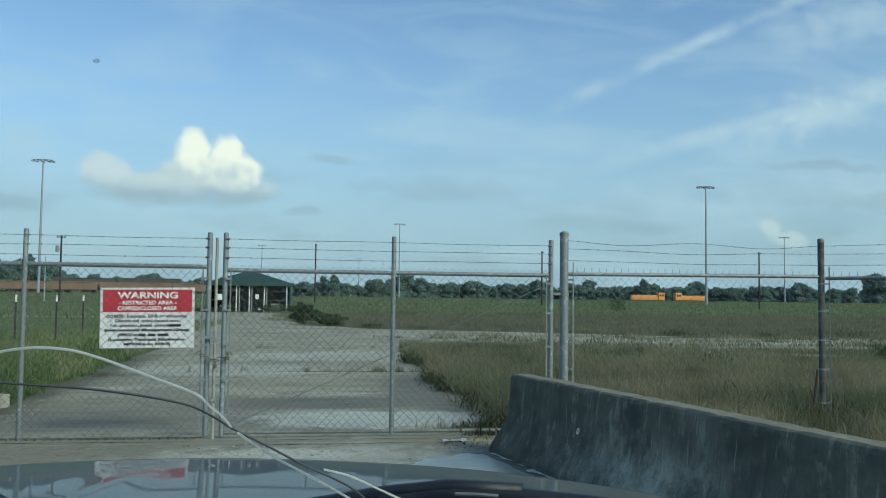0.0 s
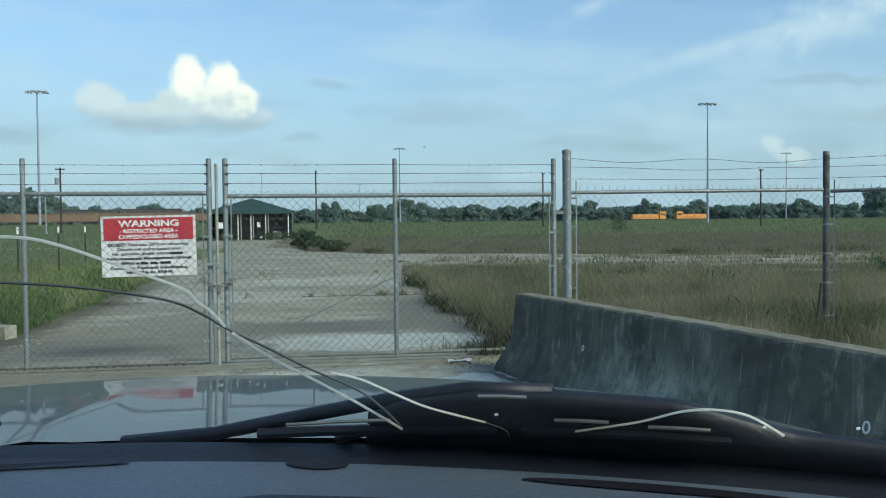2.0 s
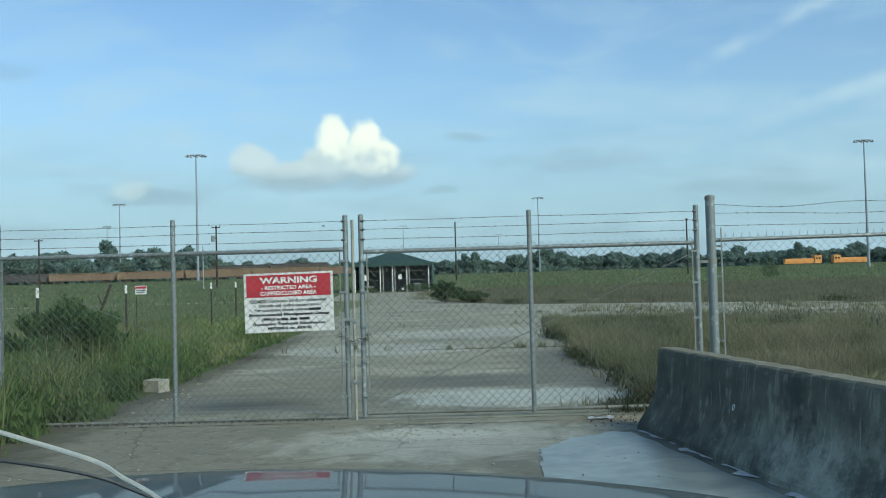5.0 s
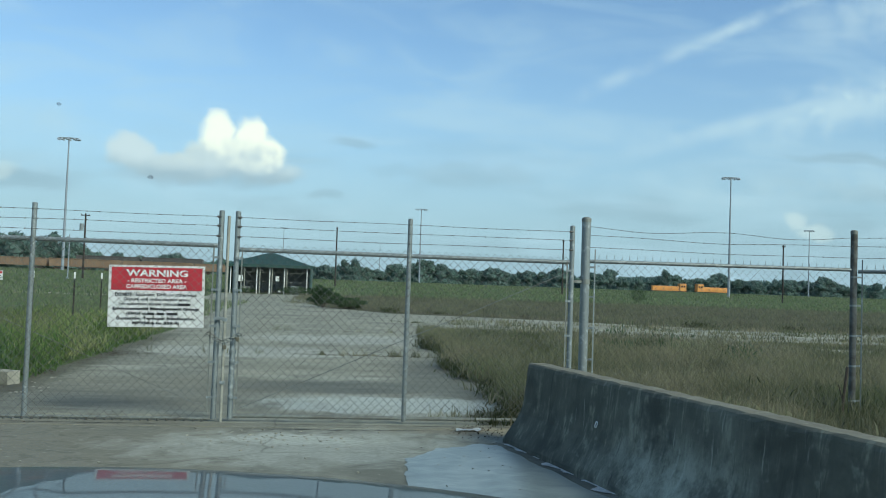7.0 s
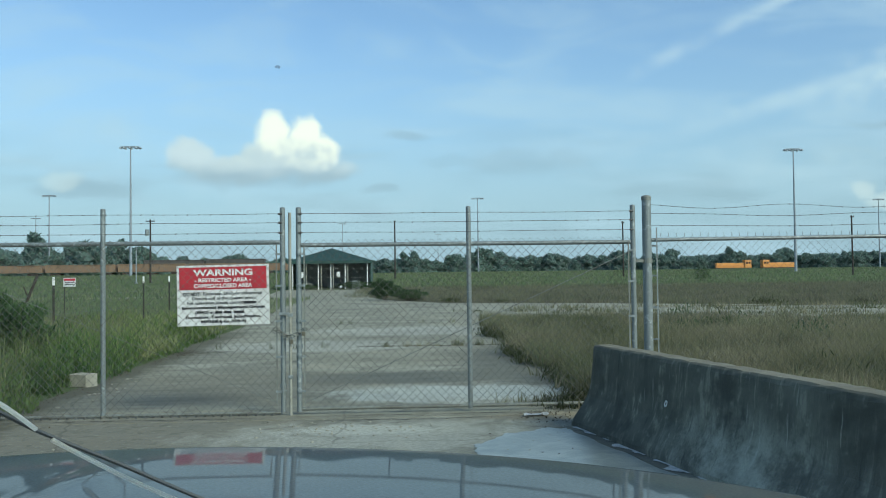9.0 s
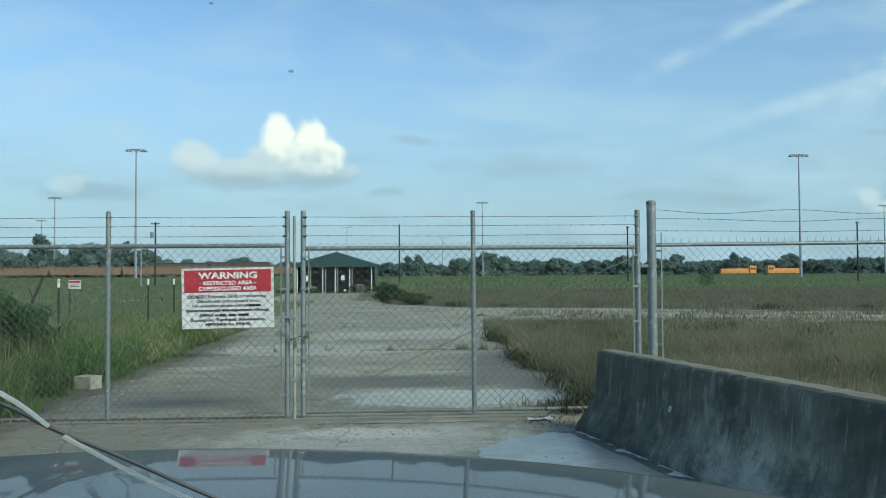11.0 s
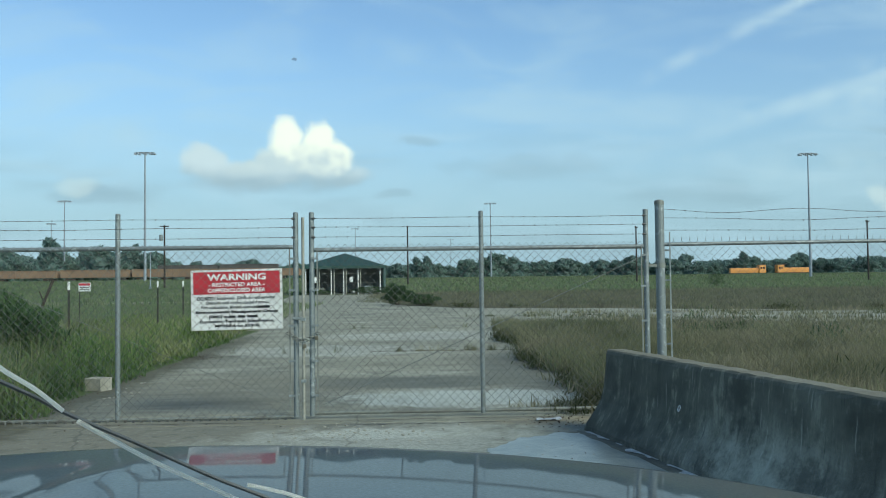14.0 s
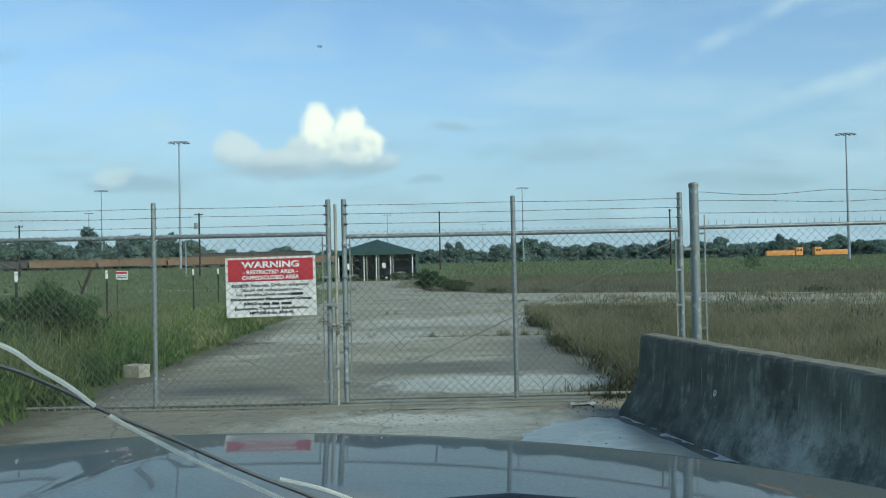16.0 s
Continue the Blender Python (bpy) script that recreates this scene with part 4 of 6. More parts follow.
# ---- concrete barrier ----
def build_barrier():
    """Jersey profile swept along its length, the far end slightly raked and chipped."""
    H = 0.79
    prof = [(-0.30, 0.0), (-0.30, 0.055), (-0.285, 0.085), (-0.215, 0.20), (-0.165, 0.30), (-0.14, 0.42), (-0.118, 0.62), (-0.105, 0.745), (-0.094, H - 0.016), (-0.078, H),
            (0.078, H), (0.094, H - 0.016), (0.105, 0.745), (0.118, 0.62), (0.14, 0.42), (0.165, 0.30), (0.215, 0.20), (0.285, 0.085), (0.30, 0.055), (0.30, 0.0)]
    rng = random.Random(8)
    bm = bmesh.new()
    rings = []
    N = 60
    for k in range(N + 1):
        l = 6.1 * k / N
        ring = []
        for (x, z) in prof:
            y = -l
            if k == 0:
                y -= 0.20 * (z / H) + (0.035 if abs(x) < 0.1 and z > 0.76 else 0.0)
            j = 0.004
            ring.append(bm.verts.new((x + rng.uniform(-j, j), y + rng.uniform(-j, j), z + (rng.uniform(-j, j) if z > 0.01 else 0))))
        rings.append(ring)
    for a, b in zip(rings, rings[1:]):
        for i in range(len(prof)):
            j = (i + 1) % len(prof)
            bm.faces.new((a[i], a[j], b[j], b[i]))
    bm.faces.new(rings[0][::-1])
    bm.faces.new(rings[-1])
    bmesh.ops.recalc_face_normals(bm, faces=bm.faces)
    barrier = tagged(empty("concrete_barrier"), "dark stained precast concrete traffic barrier standing beside the drive", "barrier")
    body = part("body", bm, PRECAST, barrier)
    bm = add_path(bmesh.new(), [(-0.146 + 0.006 * math.sin(a), -1.56 + 0.016 * math.cos(a), 0.425 + 0.023 * math.sin(a)) for a in [k * math.pi / 8 for k in range(17)]], 0.0045, 6)
    part("lifting_eye", bm, CREAM, barrier, "pale plugged lifting eye")
    bm = add_path(bmesh.new(), [(-0.146 + 0.006 * math.sin(a), -4.6 + 0.020 * math.cos(a), 0.40 + 0.030 * math.sin(a)) for a in [k * math.pi / 8 for k in range(17)]], 0.007, 6)
    part("lifting_eye", bm, CREAM, barrier, "pale plugged lifting eye")
    ang = math.atan2(0.209, 1)
    barrier.matrix_world = Matrix.Translation((2.18, 8.80, 0.0)) @ Matrix.Rotation(ang, 4, "Z")
    return barrier


build_barrier()
# ---- car seen from inside ----
XC = -0.235                               # middle of the car


def lip_y(x):
    return 1.55 - 0.35 * (x - XC) ** 2


def hood_z(x, y):
    s = x - XC
    f = lip_y(x) - 0.115 - y                # metres behind the start of the rolled lip
    roll = 0.85 * min(0.0, f) ** 2
    crease = 0.0028 * math.exp(-((x + 0.17) / 0.016) ** 2)
    return 1.2865 + 0.098 * f - 0.034 * f * f - roll - 0.04 * max(0.0, -x) ** 2 - 0.045 * s ** 4 - 0.004 * s * s + crease * min(1.0, max(0.0, f - 0.06) / 0.2)


def rear_y(x):
    return 0.845 - 0.25 * (x - XC) ** 2


def build_car():
    car = tagged(empty("car"), "silver car with a cracked windscreen, parked facing the gate", "car")
    # bonnet, as a sheet with a rolled front lip
    bm = bmesh.new()
    NX, NY = 88, 50
    grid = []
    for j in range(NY + 1):
        row = []
        for i in range(NX + 1):
            s = -1.0 + 2.0 * i / NX
            x = XC + s * 0.88
            front, rear = lip_y(x), rear_y(x)
            v = j / NY
            y = rear + (front - rear) * (1 - (1 - v) ** 1.25)
            row.append(bm.verts.new((x, y, hood_z(x, y))))
        grid.append(row)
    lip = grid[-1]
    for d, drop in ((0.012, 0.022), (0.016, 0.06), (0.010, 0.14), (-0.02, 0.30), (-0.05, 0.62)):
        row = [bm.verts.new((v.co.x, v.co.y + d, v.co.z - drop)) for v in lip]
        grid.append(row)
    for a, b in zip(grid, grid[1:]):
        for i in range(NX):
            bm.faces.new((a[i], a[i + 1], b[i + 1], b[i]))
    bonnet = part("bonnet", bm, HOOD_PAINT, car, smooth=True)
    # wings on both sides
    for side in (-1, 1):
        bm = bmesh.new()
        rows = []
        for k in range(22):
            y = 0.45 + 0.74 * k / 21
            x = XC + side * 0.885
            z = hood_z(XC + side * 0.88, max(y, 0.76)) - 0.004
            rows.append([bm.verts.new((x, y, z)), bm.verts.new((x + side * 0.03, y, z - 0.02)), bm.verts.new((x + side * 0.05, y, z - 0.10)), bm.verts.new((x + side * 0.05, y, 0.55))])
        for a, b in zip(rows, rows[1:]):
            for i in range(3):
                bm.faces.new((a[i], a[i + 1], b[i + 1], b[i]))
        bmesh.ops.recalc_face_normals(bm, faces=bm.faces)
        part("wing", bm, HOOD_PAINT, car, smooth=True)
    # black cowl between bonnet and glass
    bm = bmesh.new()
    rows = []
    for i in range(41):
        x = XC - 0.80 + 1.6 * i / 40
        rear = rear_y(x) + 0.01
        foot = screen_y(x, 1.335)
        h = hood_z(x, rear)
        pts = [(rear, h - 0.006), (rear - 0.015, h - 0.012), (rear - 0.03, h - 0.028), (foot + 0.035, h - 0.022), (foot + 0.012, 1.328), (foot + 0.004, 1.335)]
        rows.append([bm.verts.new((x, y, z)) for y, z in pts])
    for a, b in zip(rows, rows[1:]):
        for i in range(5):
            bm.faces.new((a[i], b[i], b[i + 1], a[i + 1]))
    bmesh.ops.recalc_face_normals(bm, faces=bm.faces)
    part("cowl", bm, TRIM, car, smooth=True)
    # windscreen
    bm = bmesh.new()
    rows = []
    for j in range(13):
        z = 1.325 + (1.86 - 1.325) * j / 12
        rows.append([bm.verts.new((x, screen_y(x, z), z)) for x in [XC - 0.78 + 1.56 * i / 24 for i in range(25)]])
    for a, b in zip(rows, rows[1:]):
        for i in range(24):
            bm.faces.new((a[i], a[i + 1], b[i + 1], b[i]))
    screen = part("windscreen", bm, GLASS, car, "cracked clear windscreen", smooth=True)
    screen.visible_shadow = False
    return car, screen


def screen_y(x, z):
    """The windscreen's surface: raked and bowed."""
    return 0.70 - 0.5 * (x + 0.2) ** 2 - (z - 1.374) * 1.2


def build_cabin(car):
    """Plain lining that closes the car round the camera."""
    part("roof", box(XC - 0.84, XC + 0.84, -2.2, 0.12, 1.86, 1.90), LINER, car)
    for side in (-1, 1):
        x = XC + side * 0.84
        part("door", box(min(x, x + side * 0.06), max(x, x + side * 0.06), -2.2, 0.46, 0.45, 1.36), LINER, car)
        xp = XC + side * 0.80
        part("pillar", add_path(bmesh.new(), [(xp, screen_y(xp, 1.34), 1.34), (xp, screen_y(xp, 1.6) - 0.01, 1.60), (xp, screen_y(xp, 1.86) - 0.02, 1.88)], 0.045, 8), LINER, car)
    part("rear_wall", box(XC - 0.84, XC + 0.84, -2.26, -2.2, 0.45, 1.88), LINER, car)
    part("cabin_floor", box(XC - 0.84, XC + 0.84, -2.2, 0.85, 0.40, 0.45), LINER, car)
    part("bulkhead", box(XC - 0.80, XC + 0.80, 0.80, 0.84, 0.45, 1.26), LINER, car)


DASH_LINE = [(0.0, 1.334), (0.004, 1.353), (0.013, 1.3565), (0.024, 1.352), (0.036, 1.3485), (0.075, 1.344), (0.14, 1.337), (0.24, 1.322), (0.30, 1.29), (0.33, 1.20), (0.33, 0.85)]


def dash_z(f):
    for (f0, z0), (f1, z1) in zip(DASH_LINE, DASH_LINE[1:]):
        if f0 <= f <= f1 and f1 > f0:
            return z0 + (z1 - z0) * (f - f0) / (f1 - f0)
    return 1.2


def build_dash(car):
    bm = bmesh.new()
    rows = []
    for i in range(61):
        x = XC - 0.78 + 1.56 * i / 60
        foot = screen_y(x, 1.340) - 0.003
        rows.append([bm.verts.new((x, foot - f, z)) for f, z in DASH_LINE])
    for a, b in zip(rows, rows[1:]):
        for i in range(len(DASH_LINE) - 1):
            f = bm.faces.new((a[i], a[i + 1], b[i + 1], b[i]))
            f.material_index = 1 if i < 4 or i > 6 else 0
    bmesh.ops.recalc_face_normals(bm, faces=bm.faces)
    dash = part("dashboard", bm, DASH, car, smooth=True)
    dash.data.materials.append(DASH_DARK)
    # padded passenger side
    bm = bmesh.new()
    rows = []
    for i in range(41):
        x = -0.055 + 0.56 * i / 40
        e = min(1.0, i / 7, (40 - i) / 5)
        foot = screen_y(x, 1.340) - 0.003
        near = 0.100 + 0.10 * (1 - e) ** 2
        rise = 0.010 * e ** 0.6
        line = [(near, dash_z(near) - 0.004), (near + 0.010, dash_z(near) + rise * 0.7), (near + 0.03, dash_z(near) + rise), (0.245, 1.325 + rise), (0.305, 1.295 + rise), (0.336, 1.22), (0.337, 0.95)]
        rows.append([bm.verts.new((x, foot - f, z)) for f, z in line])
    for a, b in zip(rows, rows[1:]):
        for i in range(6):
            bm.faces.new((a[i], a[i + 1], b[i + 1], b[i]))
    bmesh.ops.recalc_face_normals(bm, faces=bm.faces)
    part("dash_pad", bm, DASH_DARK, dash, "dark padded dash top", smooth=True)
    # defroster slots lying in the dash top
    for x0, x1, back, deep in ((-0.45, -0.055, 0.040, 0.011), (0.052, 0.095, 0.040, 0.010), (0.205, 0.36, 0.052, 0.006)):
        bm = bmesh.new()
        rim = []
        for k in range(28):
            a = 2 * math.pi * k / 28
            x = (x0 + x1) / 2 + (x1 - x0) / 2 * math.cos(a)
            f = back + deep * math.sin(a)
            rim.append(bm.verts.new((x, screen_y(x, 1.340) - 0.003 - f, dash_z(f) + 0.0015)))
        bm.faces.new(rim)
        part("defroster_slot", bm, TRIM, dash, "dark defroster slot")
    dash.location.z = 0.003
    return dash


def build_wheels(car):
    for side in (-1, 1):
        for y in (0.95, -1.55):
            x = XC + side * 0.74
            bm = bmesh.new()
            bmesh.ops.create_cone(bm, cap_ends=True, segments=36, radius1=0.33, radius2=0.33, depth=0.21, matrix=Matrix.Translation((x, y, 0.335)) @ Matrix.Rotation(radians(90), 4, "Y"))
            rims = [e for e in bm.edges if abs(e.verts[0].co.x - e.verts[1].co.x) < 1e-4]
            bmesh.ops.bevel(bm, geom=rims, offset=0.03, segments=3, affect="EDGES")
            wheel = part("wheel", bm, TYRE, car, "black rubber tyre", smooth=False)
            bm = bmesh.new()
            bmesh.ops.create_cone(bm, cap_ends=True, segments=24, radius1=0.21, radius2=0.19, depth=0.02, matrix=Matrix.Translation((x + side * 0.112, y, 0.335)) @ Matrix.Rotation(radians(90 * side), 4, "Y"))
            part("rim", bm, GALV, wheel, "grey steel rim")


car, screen = build_car()
build_wheels(car)
build_cabin(car)
build_dash(car)


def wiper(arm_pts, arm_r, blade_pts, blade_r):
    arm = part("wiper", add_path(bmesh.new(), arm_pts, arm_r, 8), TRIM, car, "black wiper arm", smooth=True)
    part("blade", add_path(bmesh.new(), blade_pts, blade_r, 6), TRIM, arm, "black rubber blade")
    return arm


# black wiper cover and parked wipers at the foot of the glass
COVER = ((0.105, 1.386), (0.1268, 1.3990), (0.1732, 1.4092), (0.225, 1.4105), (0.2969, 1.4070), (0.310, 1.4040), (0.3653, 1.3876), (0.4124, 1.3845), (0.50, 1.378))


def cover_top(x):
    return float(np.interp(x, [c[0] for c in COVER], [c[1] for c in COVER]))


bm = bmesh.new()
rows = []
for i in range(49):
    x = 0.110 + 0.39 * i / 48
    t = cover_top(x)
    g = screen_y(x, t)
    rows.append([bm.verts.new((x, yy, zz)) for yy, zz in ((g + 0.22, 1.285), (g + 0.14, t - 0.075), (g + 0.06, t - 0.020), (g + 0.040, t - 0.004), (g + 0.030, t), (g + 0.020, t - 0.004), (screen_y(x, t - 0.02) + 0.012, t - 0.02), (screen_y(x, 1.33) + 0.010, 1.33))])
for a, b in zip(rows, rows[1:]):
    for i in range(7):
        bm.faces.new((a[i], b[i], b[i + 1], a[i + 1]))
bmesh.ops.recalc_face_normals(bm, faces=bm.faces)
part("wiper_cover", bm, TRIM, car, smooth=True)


def arm_line(pts, out):
    """Points in x and z, standing a little way out from the glass."""
    return [(x, screen_y(x, z) + out, z) for x, z in pts]


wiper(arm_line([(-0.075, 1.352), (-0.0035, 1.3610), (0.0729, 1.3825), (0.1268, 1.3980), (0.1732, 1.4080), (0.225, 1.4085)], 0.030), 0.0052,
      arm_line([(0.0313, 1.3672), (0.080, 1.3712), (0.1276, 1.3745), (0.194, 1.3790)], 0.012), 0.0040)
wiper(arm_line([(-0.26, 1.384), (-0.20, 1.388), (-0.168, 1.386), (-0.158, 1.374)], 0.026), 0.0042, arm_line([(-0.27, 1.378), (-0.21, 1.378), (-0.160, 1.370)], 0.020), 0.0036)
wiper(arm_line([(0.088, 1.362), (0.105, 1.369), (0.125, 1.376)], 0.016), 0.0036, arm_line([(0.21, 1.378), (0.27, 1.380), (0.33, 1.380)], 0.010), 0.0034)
# Pale bars laid on the black wiper parts in place of their glints.
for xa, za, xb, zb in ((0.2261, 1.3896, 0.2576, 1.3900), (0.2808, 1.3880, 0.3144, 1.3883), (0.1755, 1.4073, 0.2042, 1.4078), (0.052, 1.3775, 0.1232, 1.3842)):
    part("wiper_clip", add_path(bmesh.new(), arm_line([(xa, za), ((xa + xb) / 2, (za + zb) / 2 + 0.0005), (xb, zb)], 0.008), 0.0013, 6), GALV_DULL, car, "pale bar standing for a glint on the wiper")


def smooth_line(pts, n=8):
    out = []
    for i in range(len(pts) - 1):
        p0, p1, p2, p3 = (Vector(pts[max(0, min(len(pts) - 1, i + k))]) for k in (-1, 0, 1, 2))
        for k in range(n):
            t = k / n
            out.append(0.5 * (2 * p1 + (p2 - p0) * t + (2 * p0 - 5 * p1 + 4 * p2 - p3) * t * t + (3 * p1 - p0 - 3 * p2 + p3) * t ** 3))
    out.append(Vector(pts[-1]))
    return out


def crack(pts, r, mat, lift, label):
    line = [(p.x, screen_y(p.x, p.y) + lift, p.y) for p in smooth_line([Vector((x, z, 0)) for x, z in pts])]
    return part("crack", add_path(bmesh.new(), line, r, 5), mat, screen, label)


crack([(-0.175, 1.492), (-0.134, 1.5045), (-0.102, 1.5125), (-0.076, 1.5131), (-0.055, 1.5077), (-0.024, 1.4944), (0.0005, 1.4834), (0.0077, 1.4752), (0.0149, 1.4680), (0.0208, 1.4590)], 0.00088, CRACK, 0.002, "bright crack in the glass")
crack([(0.0245, 1.4545), (0.047, 1.4358), (0.072, 1.4195), (0.098, 1.402), (0.131, 1.3777)], 0.00092, CRACK, 0.002, "bright crack in the glass")
crack([(-0.20, 1.496), (-0.11, 1.489), (-0.06, 1.485), (-0.011, 1.4765), (0.0087, 1.4668), (0.0208, 1.4575), (0.0439, 1.4437), (0.068, 1.4285), (0.090, 1.417), (0.105, 1.407), (0.1214, 1.3905), (0.131, 1.378)], 0.00082, CRACK_DARK, 0.004, "dark crack in the glass")
crack([(0.0825, 1.4255), (0.1014, 1.4203), (0.1233, 1.4088), (0.1458, 1.398), (0.1832, 1.3868)], 0.00082, CRACK, 0.002, "bright crack in the glass")
crack([(0.1832, 1.3868), (0.1969, 1.3804), (0.201, 1.374)], 0.0004, CRACK_DARK, 0.002, "dark crack in the glass")
crack([(0.2391, 1.3825), (0.2708, 1.3932), (0.2905, 1.4038), (0.3066, 1.4065), (0.3251, 1.4029), (0.3484, 1.3897)], 0.00080, CRACK, 0.002, "bright crack in the glass")
for x, z, r, dark in ((0.1886, 1.3937, 0.0012, 0), (0.1372, 1.4016, 0.0010, 0), (0.3366, 1.3949, 0.0011, 0), (0.3784, 1.3989, 0.0012, 0),
                      (-0.0207, 1.645, 0.0011, 1), (0.2785, 1.6572, 0.0012, 1), (0.1225, 1.5521, 0.00042, 1), (0.1084, 1.5631, 0.00030, 1)):
    bm = bmesh.new()
    bmesh.ops.create_icosphere(bm, subdivisions=2, radius=r, matrix=Matrix.LocRotScale((x, screen_y(x, z) + 0.003, z), None, (1.25, 0.3, 0.8)))
    if dark:
        rng_s = random.Random(int(x * 1e4))
        for v in bm.verts:
            v.co += Vector((rng_s.gauss(0, r * 0.3), 0, rng_s.gauss(0, r * 0.2)))
    part("speck", bm, SPECK if dark else CRACK, screen, "dark insect splash on the glass" if dark else "dirt speck on the glass")
car.matrix_world = Matrix.Translation((0.028, -0.012, -0.014))


# ---- vegetation ----
def blades(name, spots, height, width, mat, label, category, lean=0.5, seed=1, kind="stuff", bend=0.6, parent=None):
    """Grass: spots is an array of x, y, z; every blade bends its own way and tapers to a point."""
    rng = np.random.default_rng(seed)
    n = len(spots)
    h = height[0] + (height[1] - height[0]) * rng.random(n) ** 1.4 if isinstance(height, tuple) else height * (0.55 + 0.6 * rng.random(n))
    w = width * (0.6 + 0.8 * rng.random(n))
    a, b = rng.random(n) * 2 * np.pi, rng.random(n) * 2 * np.pi
    side = np.stack([np.cos(a), np.sin(a), 0 * a], 1) * (w / 2)[:, None]
    tip = np.stack([np.cos(b), np.sin(b), 0 * b], 1) * (h * lean * rng.random(n))[:, None]
    up = np.array([0, 0, 1.0])
    base = spots
    mid = spots + up * (h * 0.55)[:, None] + tip * 0.32
    end = spots + up * (h * (1 - 0.25 * bend * rng.random(n)))[:, None] + tip
    v = np.stack([base - side, base + side, mid + side * 0.75, mid - side * 0.75, end], 1).reshape(-1, 3)
    k = np.arange(n) * 5
    me = bpy.data.meshes.new(name)
    me.vertices.add(len(v))
    me.vertices.foreach_set("co", v.ravel())
    quads = np.stack([k, k + 1, k + 2, k + 3], 1)
    tris = np.stack([k + 3, k + 2, k + 4], 1)
    loops = np.concatenate([quads, tris], 1).ravel()
    me.loops.add(len(loops))
    me.loops.foreach_set("vertex_index", loops.astype(np.int32))
    starts = np.stack([np.arange(n) * 7, np.arange(n) * 7 + 4], 1).ravel()
    me.polygons.add(2 * n)
    me.polygons.foreach_set("loop_start", starts.astype(np.int32))
    me.update(calc_edges=True)
    me.materials.append(mat)
    ob = new(name, me)
    if parent:
        ob.parent = parent
        return ob
    return tagged(ob, label, category, kind=kind)


def scatter(n, x0, x1, y0, y1, seed, keep=None, clump=0.0, near=1.0):
    """Places on the ground, gathered in tufts, thinner with distance where near > 1."""
    rng = np.random.default_rng(seed)
    if clump:
        m = max(1, n // 14)
        cx, cy = x0 + (x1 - x0) * rng.random(m), y0 + (y1 - y0) * rng.random(m) ** near
        pick = rng.integers(0, m, n)
        x, y = cx[pick] + rng.normal(0, clump, n), cy[pick] + rng.normal(0, clump, n)
    else:
        x, y = x0 + (x1 - x0) * rng.random(n), y0 + (y1 - y0) * rng.random(n) ** near
    p = np.stack([x, y, np.zeros(n)], 1)
    if keep is not None:
        p = p[keep(p[:, 0], p[:, 1], rng.random(n))]
    p[:, 2] = swell(p[:, 0], p[:, 1])
    return p


def west_edge(y):
    """Where the weeds end beside the drive."""
    return np.where(y < 9.9, -4.02 - 0.12 * np.sin(y * 2.1) - 0.10 * np.clip((9.9 - y) / 1.2, 0, 1), -4.02 - 0.10 * np.sin(y * 1.7) - 0.02 * (y - 10))


def east_edge(y):
    return 2.42 + 0.16 * np.sin(y * 1.1) + 0.12 * np.sin(y * 2.9 + 1) + 0.02 * (y - 12)


def leafy(n_plants, per, x0, x1, y0, y1, seed, keep, low, high, near=1.0, spread=0.11):
    """Leaf places on many small plants: higher up fewer, round each stem."""
    rng = np.random.default_rng(seed)
    stems = scatter(n_plants, x0, x1, y0, y1, seed, keep, 0.22, near)
    h = low + (high - low) * rng.random(len(stems)) ** 1.6
    h = h * (0.75 + 0.35 * np.sin(stems[:, 0] * 2.3 + 1) * np.sin(stems[:, 1] * 1.9))
    k = np.repeat(np.arange(len(stems)), per)
    p = stems[k].copy()
    f = rng.random(len(k)) ** 0.8
    p[:, 0] += rng.normal(0, spread, len(k)) * (0.5 + f)
    p[:, 1] += rng.normal(0, spread, len(k)) * (0.5 + f)
    p[:, 2] = 0.01 + f * h[k]
    return p


# tall weeds on the west side, thickest along the fence
beside = lambda x, y, r: x < west_edge(y) - 0.10 - 0.30 * r
blades("leafy_weeds", leafy(4200, 34, -8.5, -3.7, 6.2, 16, 1, beside, 0.22, 0.80, 1.2), (0.06, 0.17), 0.019, BUSH, "dense dark green leafy weeds along the fence", "weeds", 1.4, 2)
blades("leafy_weeds", leafy(3400, 26, -9.5, -3.9, 13, 28, 61, beside, 0.15, 0.55, 1.2, 0.16), (0.08, 0.22), 0.022, GREEN_GRASS, "light green leafy weeds beside the drive", "weeds", 1.4, 62)
blades("tall_weeds", scatter(76000, -13, -3.7, 6.2, 18, 63, lambda x, y, r: x < west_edge(y) - 0.15 - 0.5 * r, 0.16, 1.3), (0.30, 0.95), 0.008, GREEN_GRASS, "tall uncut green grass along the fence", "weeds", 0.7, 64)
blades("seed_stalks", scatter(8000, -11, -4.2, 8.5, 18, 21, lambda x, y, r: (x < west_edge(y) - 0.8) & (r < 0.9), 0.14), (0.6, 1.25), 0.007, DRY_GRASS, "pale seeding grass stalks standing out of green weeds", "weeds", 0.45, 3)
blades("meadow_grass", scatter(110000, -40, -4.0, 14, 60, 4, lambda x, y, r: (x < west_edge(y) - 0.2) & (y < 58), 0.5, 1.6), (0.08, 0.27), 0.017, FIELD_GRASS, "uneven green meadow grass behind the fence", "grass", 0.8, 5)
blades("meadow_grass", scatter(60000, -140, 0.0, 60, 210, 6, lambda x, y, r: ((x < -12 - 0.02 * y) & (np.abs(y - 66) > 2.2)) | (y > 95), 1.4, 1.4), (0.2, 0.5), 0.09, FIELD_GRASS, "far green meadow grass", "grass", 0.8, 7)
